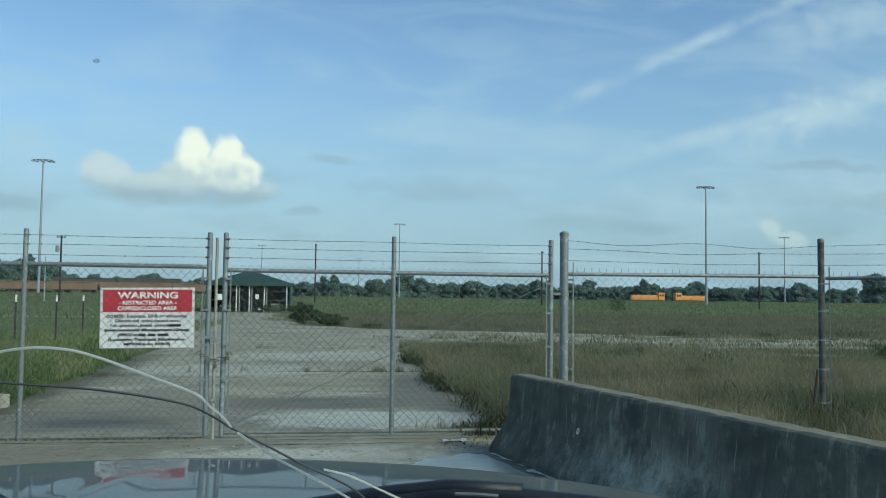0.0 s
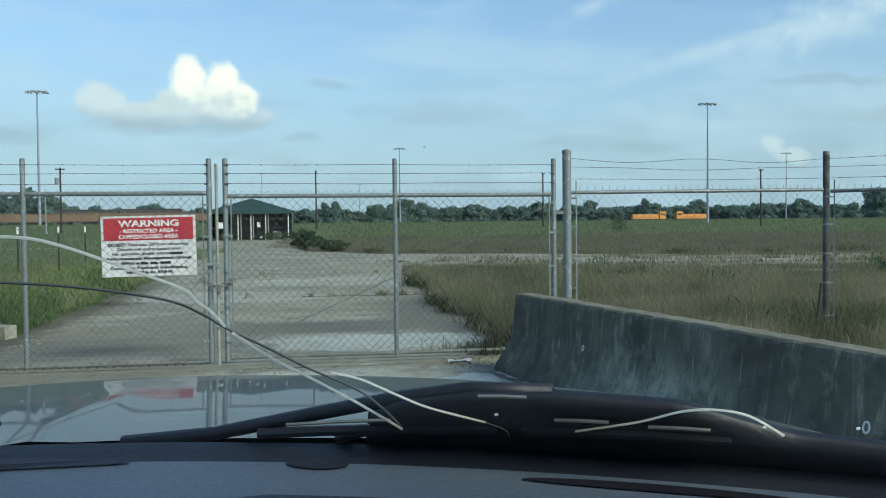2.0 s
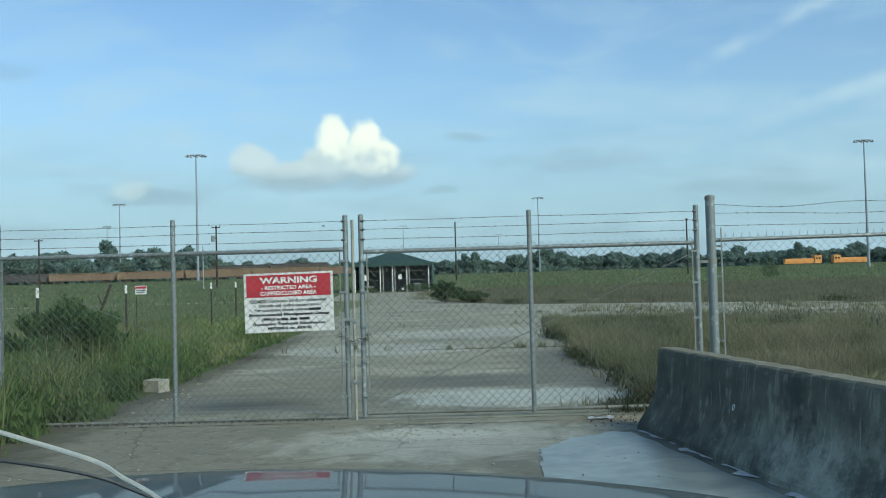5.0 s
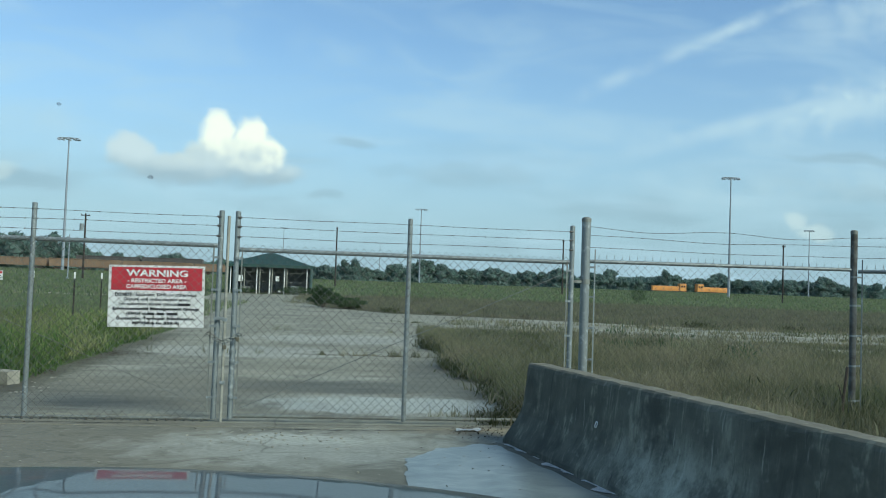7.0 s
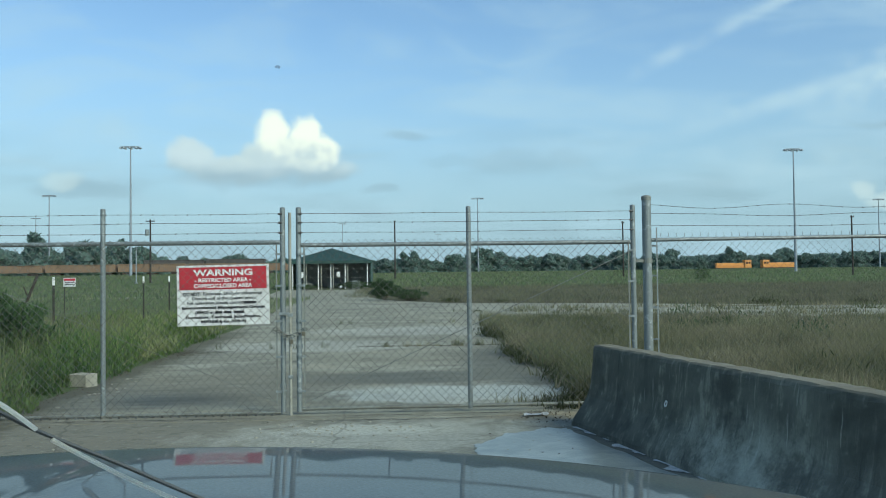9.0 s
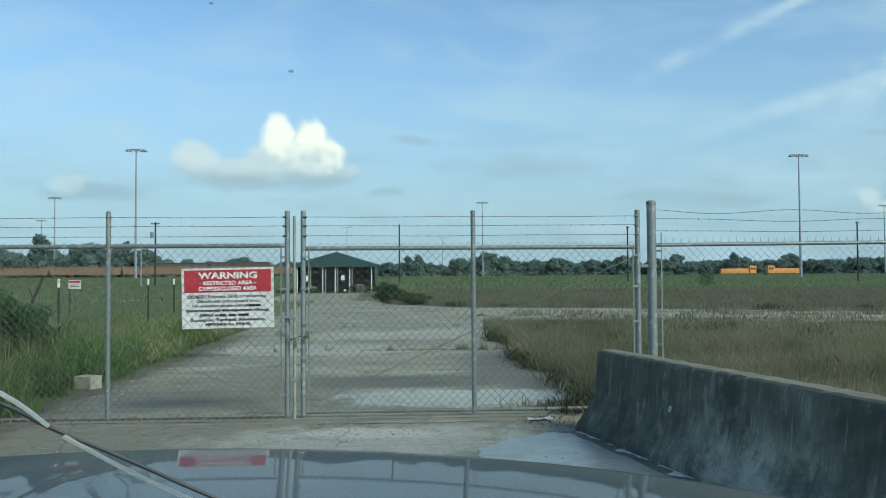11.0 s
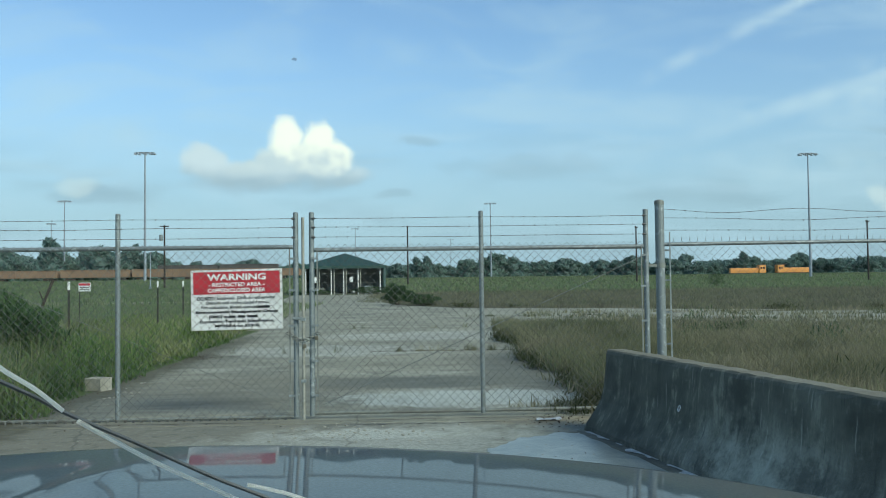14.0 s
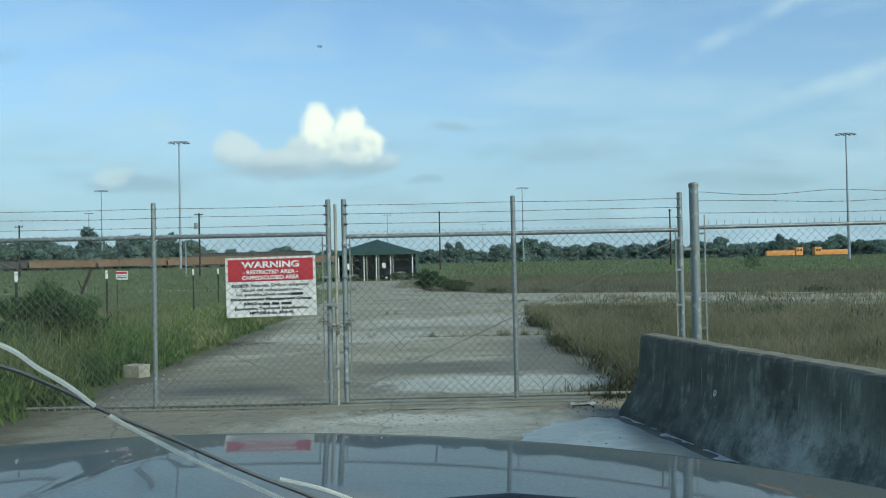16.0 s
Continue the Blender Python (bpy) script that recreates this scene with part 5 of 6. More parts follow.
blades("creeping_weeds", scatter(10500, -6.2, -3.6, 6.0, 24, 8, lambda x, y, r: (x < west_edge(y) + 0.14 * r * np.sin(y * 5)) & (x > west_edge(y) - 0.9), 0.12), (0.05, 0.22), 0.024, BUSH, "low leafy weeds at the edge of the concrete", "weeds", 1.3, 9)
# dry grass island and the ground beside the barrier
tuft = lambda x, y: np.sin(x * 0.45) + np.sin(y * 1.1 + x * 0.2)
blades("dry_grass", scatter(44000, 2.1, 13, 18.5, 26.4, 70, lambda x, y, r: (x > east_edge(y) + 0.10 * r) & ((x < 8) | (tuft(x, y) > -0.7 + r)), 0.15), (0.14, 0.46), 0.0095, DRY_GRASS, "low dry grass at the far end of the traffic island", "grass", 0.8, 71)
blades("dry_grass", scatter(90000, 2.1, 13, 9.9, 18.5, 10, lambda x, y, r: (x > east_edge(y) + 0.10 * r), 0.13, 1.05), (0.16, 0.54), 0.0075, DRY_GRASS, "dry brown-green tall grass on the traffic island", "grass", 0.8, 11)
blades("dry_grass", scatter(24000, 2.1, 3.9, 10.0, 26.4, 12, lambda x, y, r: (x > east_edge(y) - 0.06) & (x < east_edge(y) + 0.60), 0.10), (0.14, 0.50), 0.008, DRY_GRASS, "dry grass tufts along the island's edge", "grass", 0.9, 13)
blades("green_tufts", scatter(7000, 2.1, 3.9, 10.4, 26.0, 131, lambda x, y, r: (x > east_edge(y) - 0.02) & (x < east_edge(y) + 0.75) & (r > 0.35), 0.10), (0.14, 0.46), 0.009, FIELD_GRASS, "greener grass tufts along the island's edge", "grass", 0.9, 132)
# Weeds laid in dark for the shade at the island grass's foot.
blades("edge_weeds", leafy(1500, 22, 2.0, 3.6, 9.9, 24.0, 75, lambda x, y, r: (x > east_edge(y) - 0.12) & (x < east_edge(y) + 0.40), 0.05, 0.26, 1.0, 0.10), (0.05, 0.13), 0.018, DARK_WEED_SHADE, "matted weeds along the foot of the island, darkened for its shade", "weeds", 1.5, 76)
blades("low_thatch", leafy(2600, 20, 2.2, 12, 10, 26.3, 65, lambda x, y, r: x > east_edge(y) + 0.1, 0.06, 0.30, 1.1, 0.18), (0.08, 0.2), 0.022, SCRUB, "dull matted undergrowth below the dry grass", "grass", 1.4, 66)
blades("dry_grass", scatter(34000, 12, 44, 17.0, 27.5, 77, lambda x, y, r: tuft(x, y) > -0.25 + 0.5 * r, 0.28), (0.06, 0.26), 0.014, DRY_GRASS, "low patchy grass over broken paving", "grass", 0.8, 78)
blades("dry_grass", scatter(38000, 12, 44, 9.9, 17.0, 14, lambda x, y, r: tuft(x, y) > -1.3 + 0.6 * r, 0.28), (0.12, 0.42), 0.013, DRY_GRASS, "dry patchy grass over broken paving", "grass", 0.8, 15)
blades("dry_grass", scatter(52000, 2.75, 12, 2.0, 9.9, 16, lambda x, y, r: x > 2.62 + (8.78 - y) * 0.209 + 0.05, 0.12), (0.18, 0.58), 0.0075, DRY_GRASS, "dry tall grass between barrier and fence", "grass", 0.8, 17)
blades("low_thatch", leafy(1800, 20, 2.8, 11, 2.5, 9.9, 67, lambda x, y, r: x > 2.62 + (8.78 - y) * 0.209 + 0.05, 0.08, 0.40, 1.0, 0.16), (0.08, 0.2), 0.020, SCRUB, "dull matted undergrowth between barrier and fence", "grass", 1.4, 68)
blades("strip_grass", scatter(22000, 5, 44, 26.6, 37.5, 18, lambda x, y, r: np.sin(x * 0.9 + 2) * 0.6 + np.sin(y * 1.9 + x * 0.15) > 0.45 - 0.045 * np.minimum(x, 25) + 0.5 * r, 0.3), (0.08, 0.30), 0.018, DRY_GRASS, "grass tufts grown through the paved strip", "grass", 0.8, 19)
blades("field_scrub", scatter(150000, -3, 75, 37, 100, 20, lambda x, y, r: (y > 36.8 + np.maximum(0, 17 - x) * 0.62 + np.maximum(0, 3.0 - x) * 1.6 + 0.7 * r) & (y > 36.2), 0.35, 1.7), (0.10, 0.36), 0.022, SCRUB, "brown scrubby field grass", "grass", 0.8, 21)
blades("far_grass", scatter(70000, -20, 190, 96, 300, 22, None, 1.6, 1.3), (0.2, 0.5), 0.14, FIELD_GRASS, "far green field grass in the sun", "grass", 0.8, 23)
front = lambda x: 36.8 + np.maximum(0, 17 - x) * 0.62 + np.maximum(0, 3.0 - x) * 1.6
# Their dark colour stands for the shadowed base of the scrub.
blades("edge_scrub", leafy(1500, 16, 0.5, 46, 37, 53, 72, lambda x, y, r: (y > front(x) + 0.1) & (y < front(x) + 1.0 + 1.6 * r), 0.10, 0.38, 1.0, 0.20), (0.06, 0.16), 0.030, DARK_WEED_SHADE, "low weeds along the edge of the paved strip, darkened for the scrub's shaded base", "weeds", 1.4, 73)
for y0, x0, n_w in ((29.6, 3.5, 2600), (32.4, 6.0, 2200), (34.6, 2.0, 2600)):
    blades("joint_weeds", scatter(n_w, x0, 44, y0 - 0.12, y0 + 0.12, int(y0 * 10), lambda x, y, r: np.sin(x * 0.8 + y0) + np.sin(x * 0.31) > -0.6 + r, 0.16), (0.04, 0.16), 0.020, DARK_WEED_SHADE, "dark weeds along a joint of the paved strip", "weeds", 1.0, int(y0))
blades("field_clumps", leafy(1300, 26, 5, 44, 11.5, 27, 91, lambda x, y, r: (np.sin(x * 0.7 + 2) + np.sin(y * 0.9 - x * 0.35) > 0.55 + 0.5 * r) & (x > 3.6 + np.clip(8.8 - y, 0, 9) * 0.3), 0.30, 0.70, 1.0, 0.16), (0.06, 0.16), 0.022, SHRUB, "dark green weed clumps in the dry grass", "weeds", 1.3, 92)
# weeds in the joints
joint = [scatter(260, -0.3, 2.6, 18.36, 18.44, 30, None, 0.04), scatter(60, -3.6, -1.0, 18.35, 18.45, 31, None, 0.06), scatter(90, 1.3, 2.3, 9.95, 10.25, 32, None, 0.07), scatter(110, 1.85, 2.35, 9.7, 10.4, 33, None, 0.10),
         scatter(60, 1.0, 5.0, 26.9, 27.1, 34, None, 0.07), scatter(40, -2.5, 0.5, 26.95, 27.05, 35, None, 0.07)]
blades("post_weeds", leafy(60, 24, 5.85, 6.55, 9.55, 9.95, 121, None, 0.10, 0.55, 1.0, 0.12), (0.06, 0.16), 0.016, DARK_WEED_SHADE, "dark weeds round the foot of the corner post", "weeds", 1.3, 122)
stalk = tagged(empty("dead_stalk", pose(5.95, 9.60, 0.0)), "dark dead weed stalk leaning beside the corner post", "weeds")
part("shoot", add_path(bmesh.new(), [(0.0, 0.0, 0.0), (0.02, 0.0, 0.35), (0.07, 0.0, 0.75)], 0.016, 6), BARK, stalk)
part("twig", add_path(bmesh.new(), [(0.02, 0.0, 0.36), (-0.03, 0.01, 0.55)], 0.007, 5), BARK, stalk)
blades("gate_weeds", leafy(34, 14, 1.55, 2.35, 9.85, 10.3, 95, None, 0.03, 0.12, 1.0, 0.05), (0.02, 0.07), 0.007, DARK_WEED_SHADE, "small dark weeds and dirt under the gate", "weeds", 1.3, 96)
blades("joint_weeds", np.concatenate(joint), (0.04, 0.22), 0.010, DRY_GRASS, "small weeds growing in the concrete joints", "weeds", 0.9, 25)


def bush(x, y, r, h, n, seed, label, mat=None):
    rng = np.random.default_rng(seed)
    thing = tagged(empty("bush", Matrix.Translation((x, y, 0))), label, "bush")
    bm = bmesh.new()
    for k in range(9):
        a = rng.random() * 6.28
        add_tube(bm, (0, 0, -0.02), (math.cos(a) * r * 0.6, math.sin(a) * r * 0.4, h * (0.4 + 0.4 * rng.random())), 0.012, 5, 0.004)
    part("stem", bm, BARK, thing)
    n = int(n * 2.4)
    d = rng.normal(0, 1, (n, 3))
    d /= np.linalg.norm(d, axis=1)[:, None]
    lump = 0.75 + 0.25 * np.sin(d[:, 0] * 5 + seed) * np.cos(d[:, 2] * 6)
    p = d * (np.array([r, r * 0.8, h * 0.5]) * (0.55 + 0.45 * rng.random(n) ** 0.5)[:, None]) * lump[:, None]
    p[:, 2] = np.maximum(0.02, p[:, 2] + h * 0.48)
    blades("leaves", p, (0.05, 0.14), 0.034, mat or BUSH, "", "", 1.5, seed, parent=thing)
    return thing


bush(-0.42, 51.0, 1.10, 1.40, 1900, 41, "rounded dark green bush at the edge of the concrete", SHRUB)
bush(1.0, 49.6, 1.4, 0.75, 1100, 42, "low spreading green bush at the edge of the concrete", SHRUB)
bush(-8.9, 91.0, 1.6, 0.6, 700, 43, "low dark scrub before the shed", SHRUB)
bush(-3.9, 90.5, 2.0, 0.95, 1100, 44, "low dark scrub before the shed", SHRUB)
bush(-1.6, 88.0, 1.8, 0.7, 800, 49, "low dark scrub before the shed", SHRUB)
bush(40.2, 112.0, 1.4, 2.2, 900, 45, "lone green bush in the field", SHRUB)
bush(-5.75, 13.6, 0.95, 1.38, 3000, 46, "dark leafy shrub among the weeds", BRUSH)
bush(-7.2, 12.4, 1.15, 1.30, 3200, 47, "dark leafy shrub among the weeds", BRUSH)
bush(-5.7, 11.9, 0.85, 1.0, 2200, 48, "dark leafy shrub among the weeds", BRUSH)


def dead_stem():
    t = tagged(empty("dead_sapling", Matrix.Translation((-5.78, 14.2, 0))), "bare leaning woody stem among the weeds", "dead shrub")
    part("stalk", add_path(bmesh.new(), [(0, 0, 0), (0.05, 0, 0.45), (0.12, 0, 0.85), (0.26, 0, 1.2), (0.40, 0, 1.55)], 0.022, 6), BARK, t)
    part("twig", add_path(bmesh.new(), [(0.12, 0, 0.85), (0.03, 0.02, 1.05), (0.0, 0.03, 1.2)], 0.012, 5), BARK, t)
    part("twig", add_path(bmesh.new(), [(0.26, 0, 1.2), (0.18, 0.02, 1.38)], 0.010, 5), BARK, t)
    return t


dead_stem()


# ---- small things by the gate ----
def build_block():
    t = tagged(empty("concrete_block", Matrix.Translation((-4.13, 12.62, 0.0)) @ Matrix.Rotation(radians(-24), 4, "Z")), "pale concrete block lying at the edge of the drive", "concrete block")
    bm = bmesh.new()
    add_box(bm, -0.148, 0.148, -0.11, 0.11, 0.0, 0.185, 0.012)
    rng = random.Random(4)
    for v in bm.verts:
        v.co += Vector((rng.uniform(-0.006, 0.006), rng.uniform(-0.006, 0.006), rng.uniform(-0.005, 0.0) if v.co.z > 0.1 else 0))
    part("body", bm, BLOCK, t)
    return t


build_block()


def pebble_mesh(seed):
    rng = random.Random(seed)
    bm = bmesh.new()
    bmesh.ops.create_icosphere(bm, subdivisions=1, radius=1.0)
    for v in bm.verts:
        v.co *= rng.uniform(0.7, 1.15)
        v.co.z = max(v.co.z * 0.6, -0.25)
    return bm


def build_stones():
    protos = [mesh_ob("stone", pebble_mesh(k), BLOCK) for k in range(3)]
    rng = random.Random(12)
    spots = [(rng.gauss(-0.35, 0.42), rng.gauss(8.75, 0.28), rng.uniform(0.005, 0.017)) for _ in range(90)] + \
            [(rng.uniform(-3.5, 2.0), rng.uniform(6.5, 9.4), rng.uniform(0.006, 0.014)) for _ in range(36)] + \
            [(rng.uniform(-3.9, -3.3), rng.uniform(10.5, 14), rng.uniform(0.01, 0.03)) for _ in range(16)] + \
            [(rng.uniform(1.0, 1.8), rng.uniform(7.4, 8.4), rng.uniform(0.006, 0.012)) for _ in range(12)]
    for n, (x, y, s) in enumerate(spots):
        ob = protos[n] if n < 3 else new("stone", protos[n % 3].data)
        ob.matrix_world = Matrix.LocRotScale((x, y, 0.006 + s * 0.2), Euler((0, 0, rng.uniform(0, 6))), (s * rng.uniform(1, 1.6), s, s))
        tagged(ob, "small pale stone lying on the concrete", "stone", "stones on the drive")


build_stones()
rng_l = np.random.default_rng(50)
litter = np.concatenate([np.stack([rng_l.normal(1.75, 0.22, 130), rng_l.normal(9.25, 0.25, 130), np.full(130, 0.012)], 1),
                         np.stack([rng_l.uniform(0.9, 2.1, 14), rng_l.uniform(6.6, 8.5, 14), np.full(14, 0.011)], 1),
                         np.stack([rng_l.normal(-4.0, 0.12, 240), rng_l.uniform(9.8, 20, 240), np.full(240, 0.012)], 1),
                         np.stack([rng_l.uniform(-3.5, 1.5, 16), rng_l.normal(9.35, 0.12, 16), np.full(16, 0.012)], 1),
                         np.stack([rng_l.uniform(-0.6, 2.7, 420), rng_l.normal(18.4, 0.035, 420), np.full(420, 0.012)], 1),
                         np.stack([rng_l.uniform(0.5, 4.5, 260), rng_l.normal(27.0, 0.05, 260), np.full(260, 0.012)], 1),
                         np.stack([rng_l.normal(-3.75, 0.28, 420), rng_l.normal(17.6, 0.35, 420), np.full(420, 0.012)], 1)])
blades("leaf_litter", litter, (0.006, 0.018), 0.016, LITTER, "small dark dead leaves and crumbs on the concrete", "litter", 2.6, 51)
bm = bmesh.new()
rng1 = random.Random(19)
edge = []
for k in range(121):
    y = 8.62 - 3.6 * k / 120
    x = 2.18 + (8.80 - y) * 0.209 - 0.318
    lump = max(0.0, math.sin(k * 0.23) * 0.6 + math.sin(k * 0.61 + 1) * 0.5 + rng1.uniform(-0.25, 0.25))
    edge.append((bm.verts.new((x - 0.012 - 0.075 * lump * (0.5 + k / 90), y, 0.0125)), bm.verts.new((x + 0.010, y, 0.0125))))
for k, (a, b) in enumerate(zip(edge, edge[1:])):
    if math.sin(k * 0.23) + math.sin(k * 0.61 + 1) > -0.5:
        bm.faces.new((a[0], a[1], b[1], b[0]))
tagged(mesh_ob("silt_line", bm, SILT), "pale washed-up silt along the barrier's foot", "silt", kind="structure")
CRACK_AND_SHADE = material("crack_and_shade", (0.040, 0.038, 0.030), 0.95, 0, (0.060, 0.056, 0.042), 20, 90, 0.4, 0.2)


def ground_line(x0, x1, y, wander, width, seed, label):
    """A jagged dark line lying in the slab, for a soil-filled crack and for gate shade."""
    rng = random.Random(seed)
    bm = bmesh.new()
    n = int((x1 - x0) / 0.05)
    drift, rows = 0.0, []
    for k in range(n + 1):
        drift = 0.85 * drift + rng.uniform(-wander, wander)
        w = width * rng.uniform(0.25, 1.3) * min(1.0, 4 * k / n, 4 * (n - k) / n)
        x = x0 + (x1 - x0) * k / n
        rows.append((bm.verts.new((x, y + drift - w, 0.0095)), bm.verts.new((x, y + drift + w, 0.0095))))
    for a, b in zip(rows, rows[1:]):
        bm.faces.new((a[0], b[0], b[1], a[1]))
    return tagged(mesh_ob("joint_crack", bm, CRACK_AND_SHADE), label, "crack", kind="structure")


ground_line(-0.62, 1.30, 9.30, 0.020, 0.013, 61, "dark jagged crack along the concrete threshold")
# Two dark strips added for wetness and shade under the gate's rails.
ground_line(-0.85, 2.70, 9.60, 0.006, 0.010, 62, "dark strip for wetness and shade under the gate")
ground_line(-4.10, -1.10, 9.55, 0.008, 0.012, 63, "dark strip for wetness and shade under the gate")
bm = bmesh.new()
rng0 = random.Random(9)
g = [[bm.verts.new((1.50 + 0.045 * i + rng0.uniform(-0.01, 0.01), 9.30 + 0.04 * j + rng0.uniform(-0.01, 0.01), 0.012 + rng0.uniform(0, 0.025))) for i in range(7)] for j in range(4)]
for j in range(3):
    for i in range(6):
        bm.faces.new((g[j][i], g[j][i + 1], g[j + 1][i + 1], g[j + 1][i]))
bmesh.ops.solidify(bm, geom=bm.faces[:], thickness=0.003)
tagged(mesh_ob("paper_scrap", bm, CREAM), "crumpled white paper scrap lying by the gate", "litter")


# ---- steel post fence in the meadow ----
def tpost(x, y):
    t = tagged(empty("steel_post", Matrix.Translation((x, y, 0))), "thin green steel post with a white tip in the meadow", "fence post", "meadow fence posts")
    bm = bmesh.new()
    add_box(bm, -0.022, 0.022, -0.004, 0.004, -0.1, 1.36)
    add_box(bm, -0.004, 0.004, 0.003, 0.032, -0.1, 1.36)
    for k in range(12):
        add_box(bm, -0.006, 0.006, -0.012, -0.0035, 0.2 + k * 0.09, 0.23 + k * 0.09)
    part("shaft", bm, TPOST, t)
    bm = bmesh.new()
    add_box(bm, -0.024, 0.024, -0.006, 0.006, 1.362, 1.53)
    add_box(bm, -0.006, 0.006, 0.0065, 0.034, 1.362, 1.53)
    part("tip", bm, POST_TIP, t, "white painted tip")
    return t


post0 = tpost(-6.6, 14.25)
for y in (18.05, 21.1, 24.3, 27.0, 30.5, 34.0):
    copy_thing(post0, Matrix.Translation((-6.6, y, 0)))
copy_thing(post0, Matrix.Translation((-6.6, 10.9, 0)))
strand = tagged(empty("fence_wire"), "slack plain wires strung between the meadow posts", "wire")
for z in (1.15, 0.75):
    part("strand", add_path(bmesh.new(), [(-6.64, y, z - 0.02 * math.sin(y * 0.9)) for y in np.linspace(10.9, 34.0, 40)], 0.0025, 4), BARB, strand)
notice = tagged(empty("notice_board", Matrix.Translation((-6.50, 18.35, 1.42)) @ Matrix.Rotation(radians(-8), 4, "Z")), "small white notice with a red stripe in the meadow", "sign")
part("board", box(-0.02, 0.24, -0.004, 0.004, -0.09, 0.09), WHITE, notice)
part("stripe", box(-0.01, 0.23, -0.008, -0.0045, 0.03, 0.075), RED, notice, "red stripe")
for z in (-0.01, -0.045):
    part("text_bar", box(0.01, 0.20, -0.007, -0.0045, z - 0.007, z + 0.007), INK, notice)
part("bracket", box(-0.010, 0.002, 0.0045, 0.016, -1.42, 0.05), TPOST, notice)


# ---- shed at the end of the drive ----
def build_shed():
    t = tagged(empty("open_shed", Matrix.Translation((-6.5, 92.0, 0))), "dark green open shed with a hipped metal roof and fenced front", "shed")
    W2, D, EAVE, RIDGE = 4.45, 7.5, 3.0, 4.40
    bm = bmesh.new()
    v = [bm.verts.new(p) for p in ((-W2, -0.3, EAVE), (W2, -0.3, EAVE), (W2, D + 0.3, EAVE), (-W2, D + 0.3, EAVE), (0, 2.6, RIDGE), (0, D - 2.6, RIDGE))]
    for f in ((0, 1, 4), (1, 2, 5, 4), (2, 3, 5), (3, 0, 4, 5), (3, 2, 1, 0)):
        bm.faces.new([v[i] for i in f])
    roof = part("roof", bm, DARK_GREEN, t)
    for k in range(-9, 10):
        x = k * 0.44
        h = RIDGE - (RIDGE - EAVE) * abs(x) / W2
        part("roof_rib", tube((x, -0.31, EAVE + 0.02), (x, -0.3 + 2.9 * (1 - abs(x) / W2), h + 0.02), 0.02, 4), DARK_GREEN, roof)
    part("fascia", box(-W2 - 0.02, W2 + 0.02, -0.36, -0.30, EAVE - 0.28, EAVE + 0.01), DARK_GREEN, t)
    part("back_wall", box(-W2 + 0.2, W2 - 0.2, D - 0.1, D, 0, EAVE - 0.02), SHADE_DARK, t)
    for s in (-1, 1):
        part("side_wall", box(s * (W2 - 0.25) - 0.05, s * (W2 - 0.25) + 0.05, 0.05, D - 0.12, 0, EAVE - 0.02), DARK_GREEN, t)
    for x in (-3.9, -2.5, -1.25, -0.95, 0.05, 0.30, 1.55, 1.80, 3.85):
        part("post", tube((x, 0, 0), (x, 0, EAVE - 0.25), 0.055, 8), POST_TIP if x in (-3.9, -1.25, 0.05, 1.55, 3.85) else PALE_STEEL, t)
    for z in (0.12, 1.25, 2.2):
        part("rail", tube((-3.9, 0, z), (3.85, 0, z), 0.018, 6), GALV_DULL, t)
    for x, z, w, h in ((-3.0, 1.55, 0.7, 0.62), (0.85, 1.60, 0.35, 0.5)):
        part("notice", box(x - w / 2, x + w / 2, -0.08, -0.05, z - h / 2, z + h / 2), WHITE, t, "small white notice")
    for x, z in ((1.1, 0.35), (3.1, 0.45)):
        part("notice", box(x - 0.1, x + 0.1, -0.08, -0.05, z - 0.13, z + 0.13), WHITE, t, "small white notice")
    part("crate", box(-3.0, -2.0, 0.8, 1.6, 0.0, 0.7, 0.03), GALV_DULL, t)
    part("crate", box(2.2, 3.0, 0.9, 1.7, 0.0, 0.9, 0.03), SHADE_DARK, t)
    return t


build_shed()


# ---- light masts and poles ----
def light_mast(x, y, h=30.0):
    t = tagged(empty("light_mast", Matrix.Translation((x, y, 0))), "tall tapered steel light mast with a ring of floodlights", "light mast", "light masts over the rail yard")
    part("shaft", tube((0, 0, -0.5), (0, 0, h - 0.6), 0.34, 12, 0.13), MAST, t)
    bm = bmesh.new()
    for a in range(12):
        p, q = (2.0 * math.cos(a * math.pi / 6), 0.8 * math.sin(a * math.pi / 6), h - 0.7), (2.0 * math.cos((a + 1) * math.pi / 6), 0.8 * math.sin((a + 1) * math.pi / 6), h - 0.7)
        add_tube(bm, p, q, 0.07, 6)
    add_tube(bm, (-2.0, 0, h - 0.7), (2.0, 0, h - 0.7), 0.08, 6)
    add_tube(bm, (0, -0.8, h - 0.7), (0, 0.8, h - 0.7), 0.08, 6)
    part("ring", bm, MAST, t)
    for a in range(10):
        c, s = math.cos((a + 0.5) * math.pi / 5), math.sin((a + 0.5) * math.pi / 5)
        part("floodlight", tube((2.05 * c, 0.85 * s, h - 0.72), (2.2 * c, 0.95 * s, h - 1.12), 0.16, 8, 0.30), MAST, t)
    return t


mast0 = light_mast(-0.2952 * 190 + 0.15, 190, 30.2)
for u, y in ((-0.3823, 302), (-0.397, 415), (-0.0558, 479), (0.0993, 325), (0.4727, 199), (0.5746, 343), (0.0532, 615), (0.7656, 467)):
    copy_thing(mast0, Matrix.Translation(((u - 0.0027) * y + 0.15, y, 0.2)))


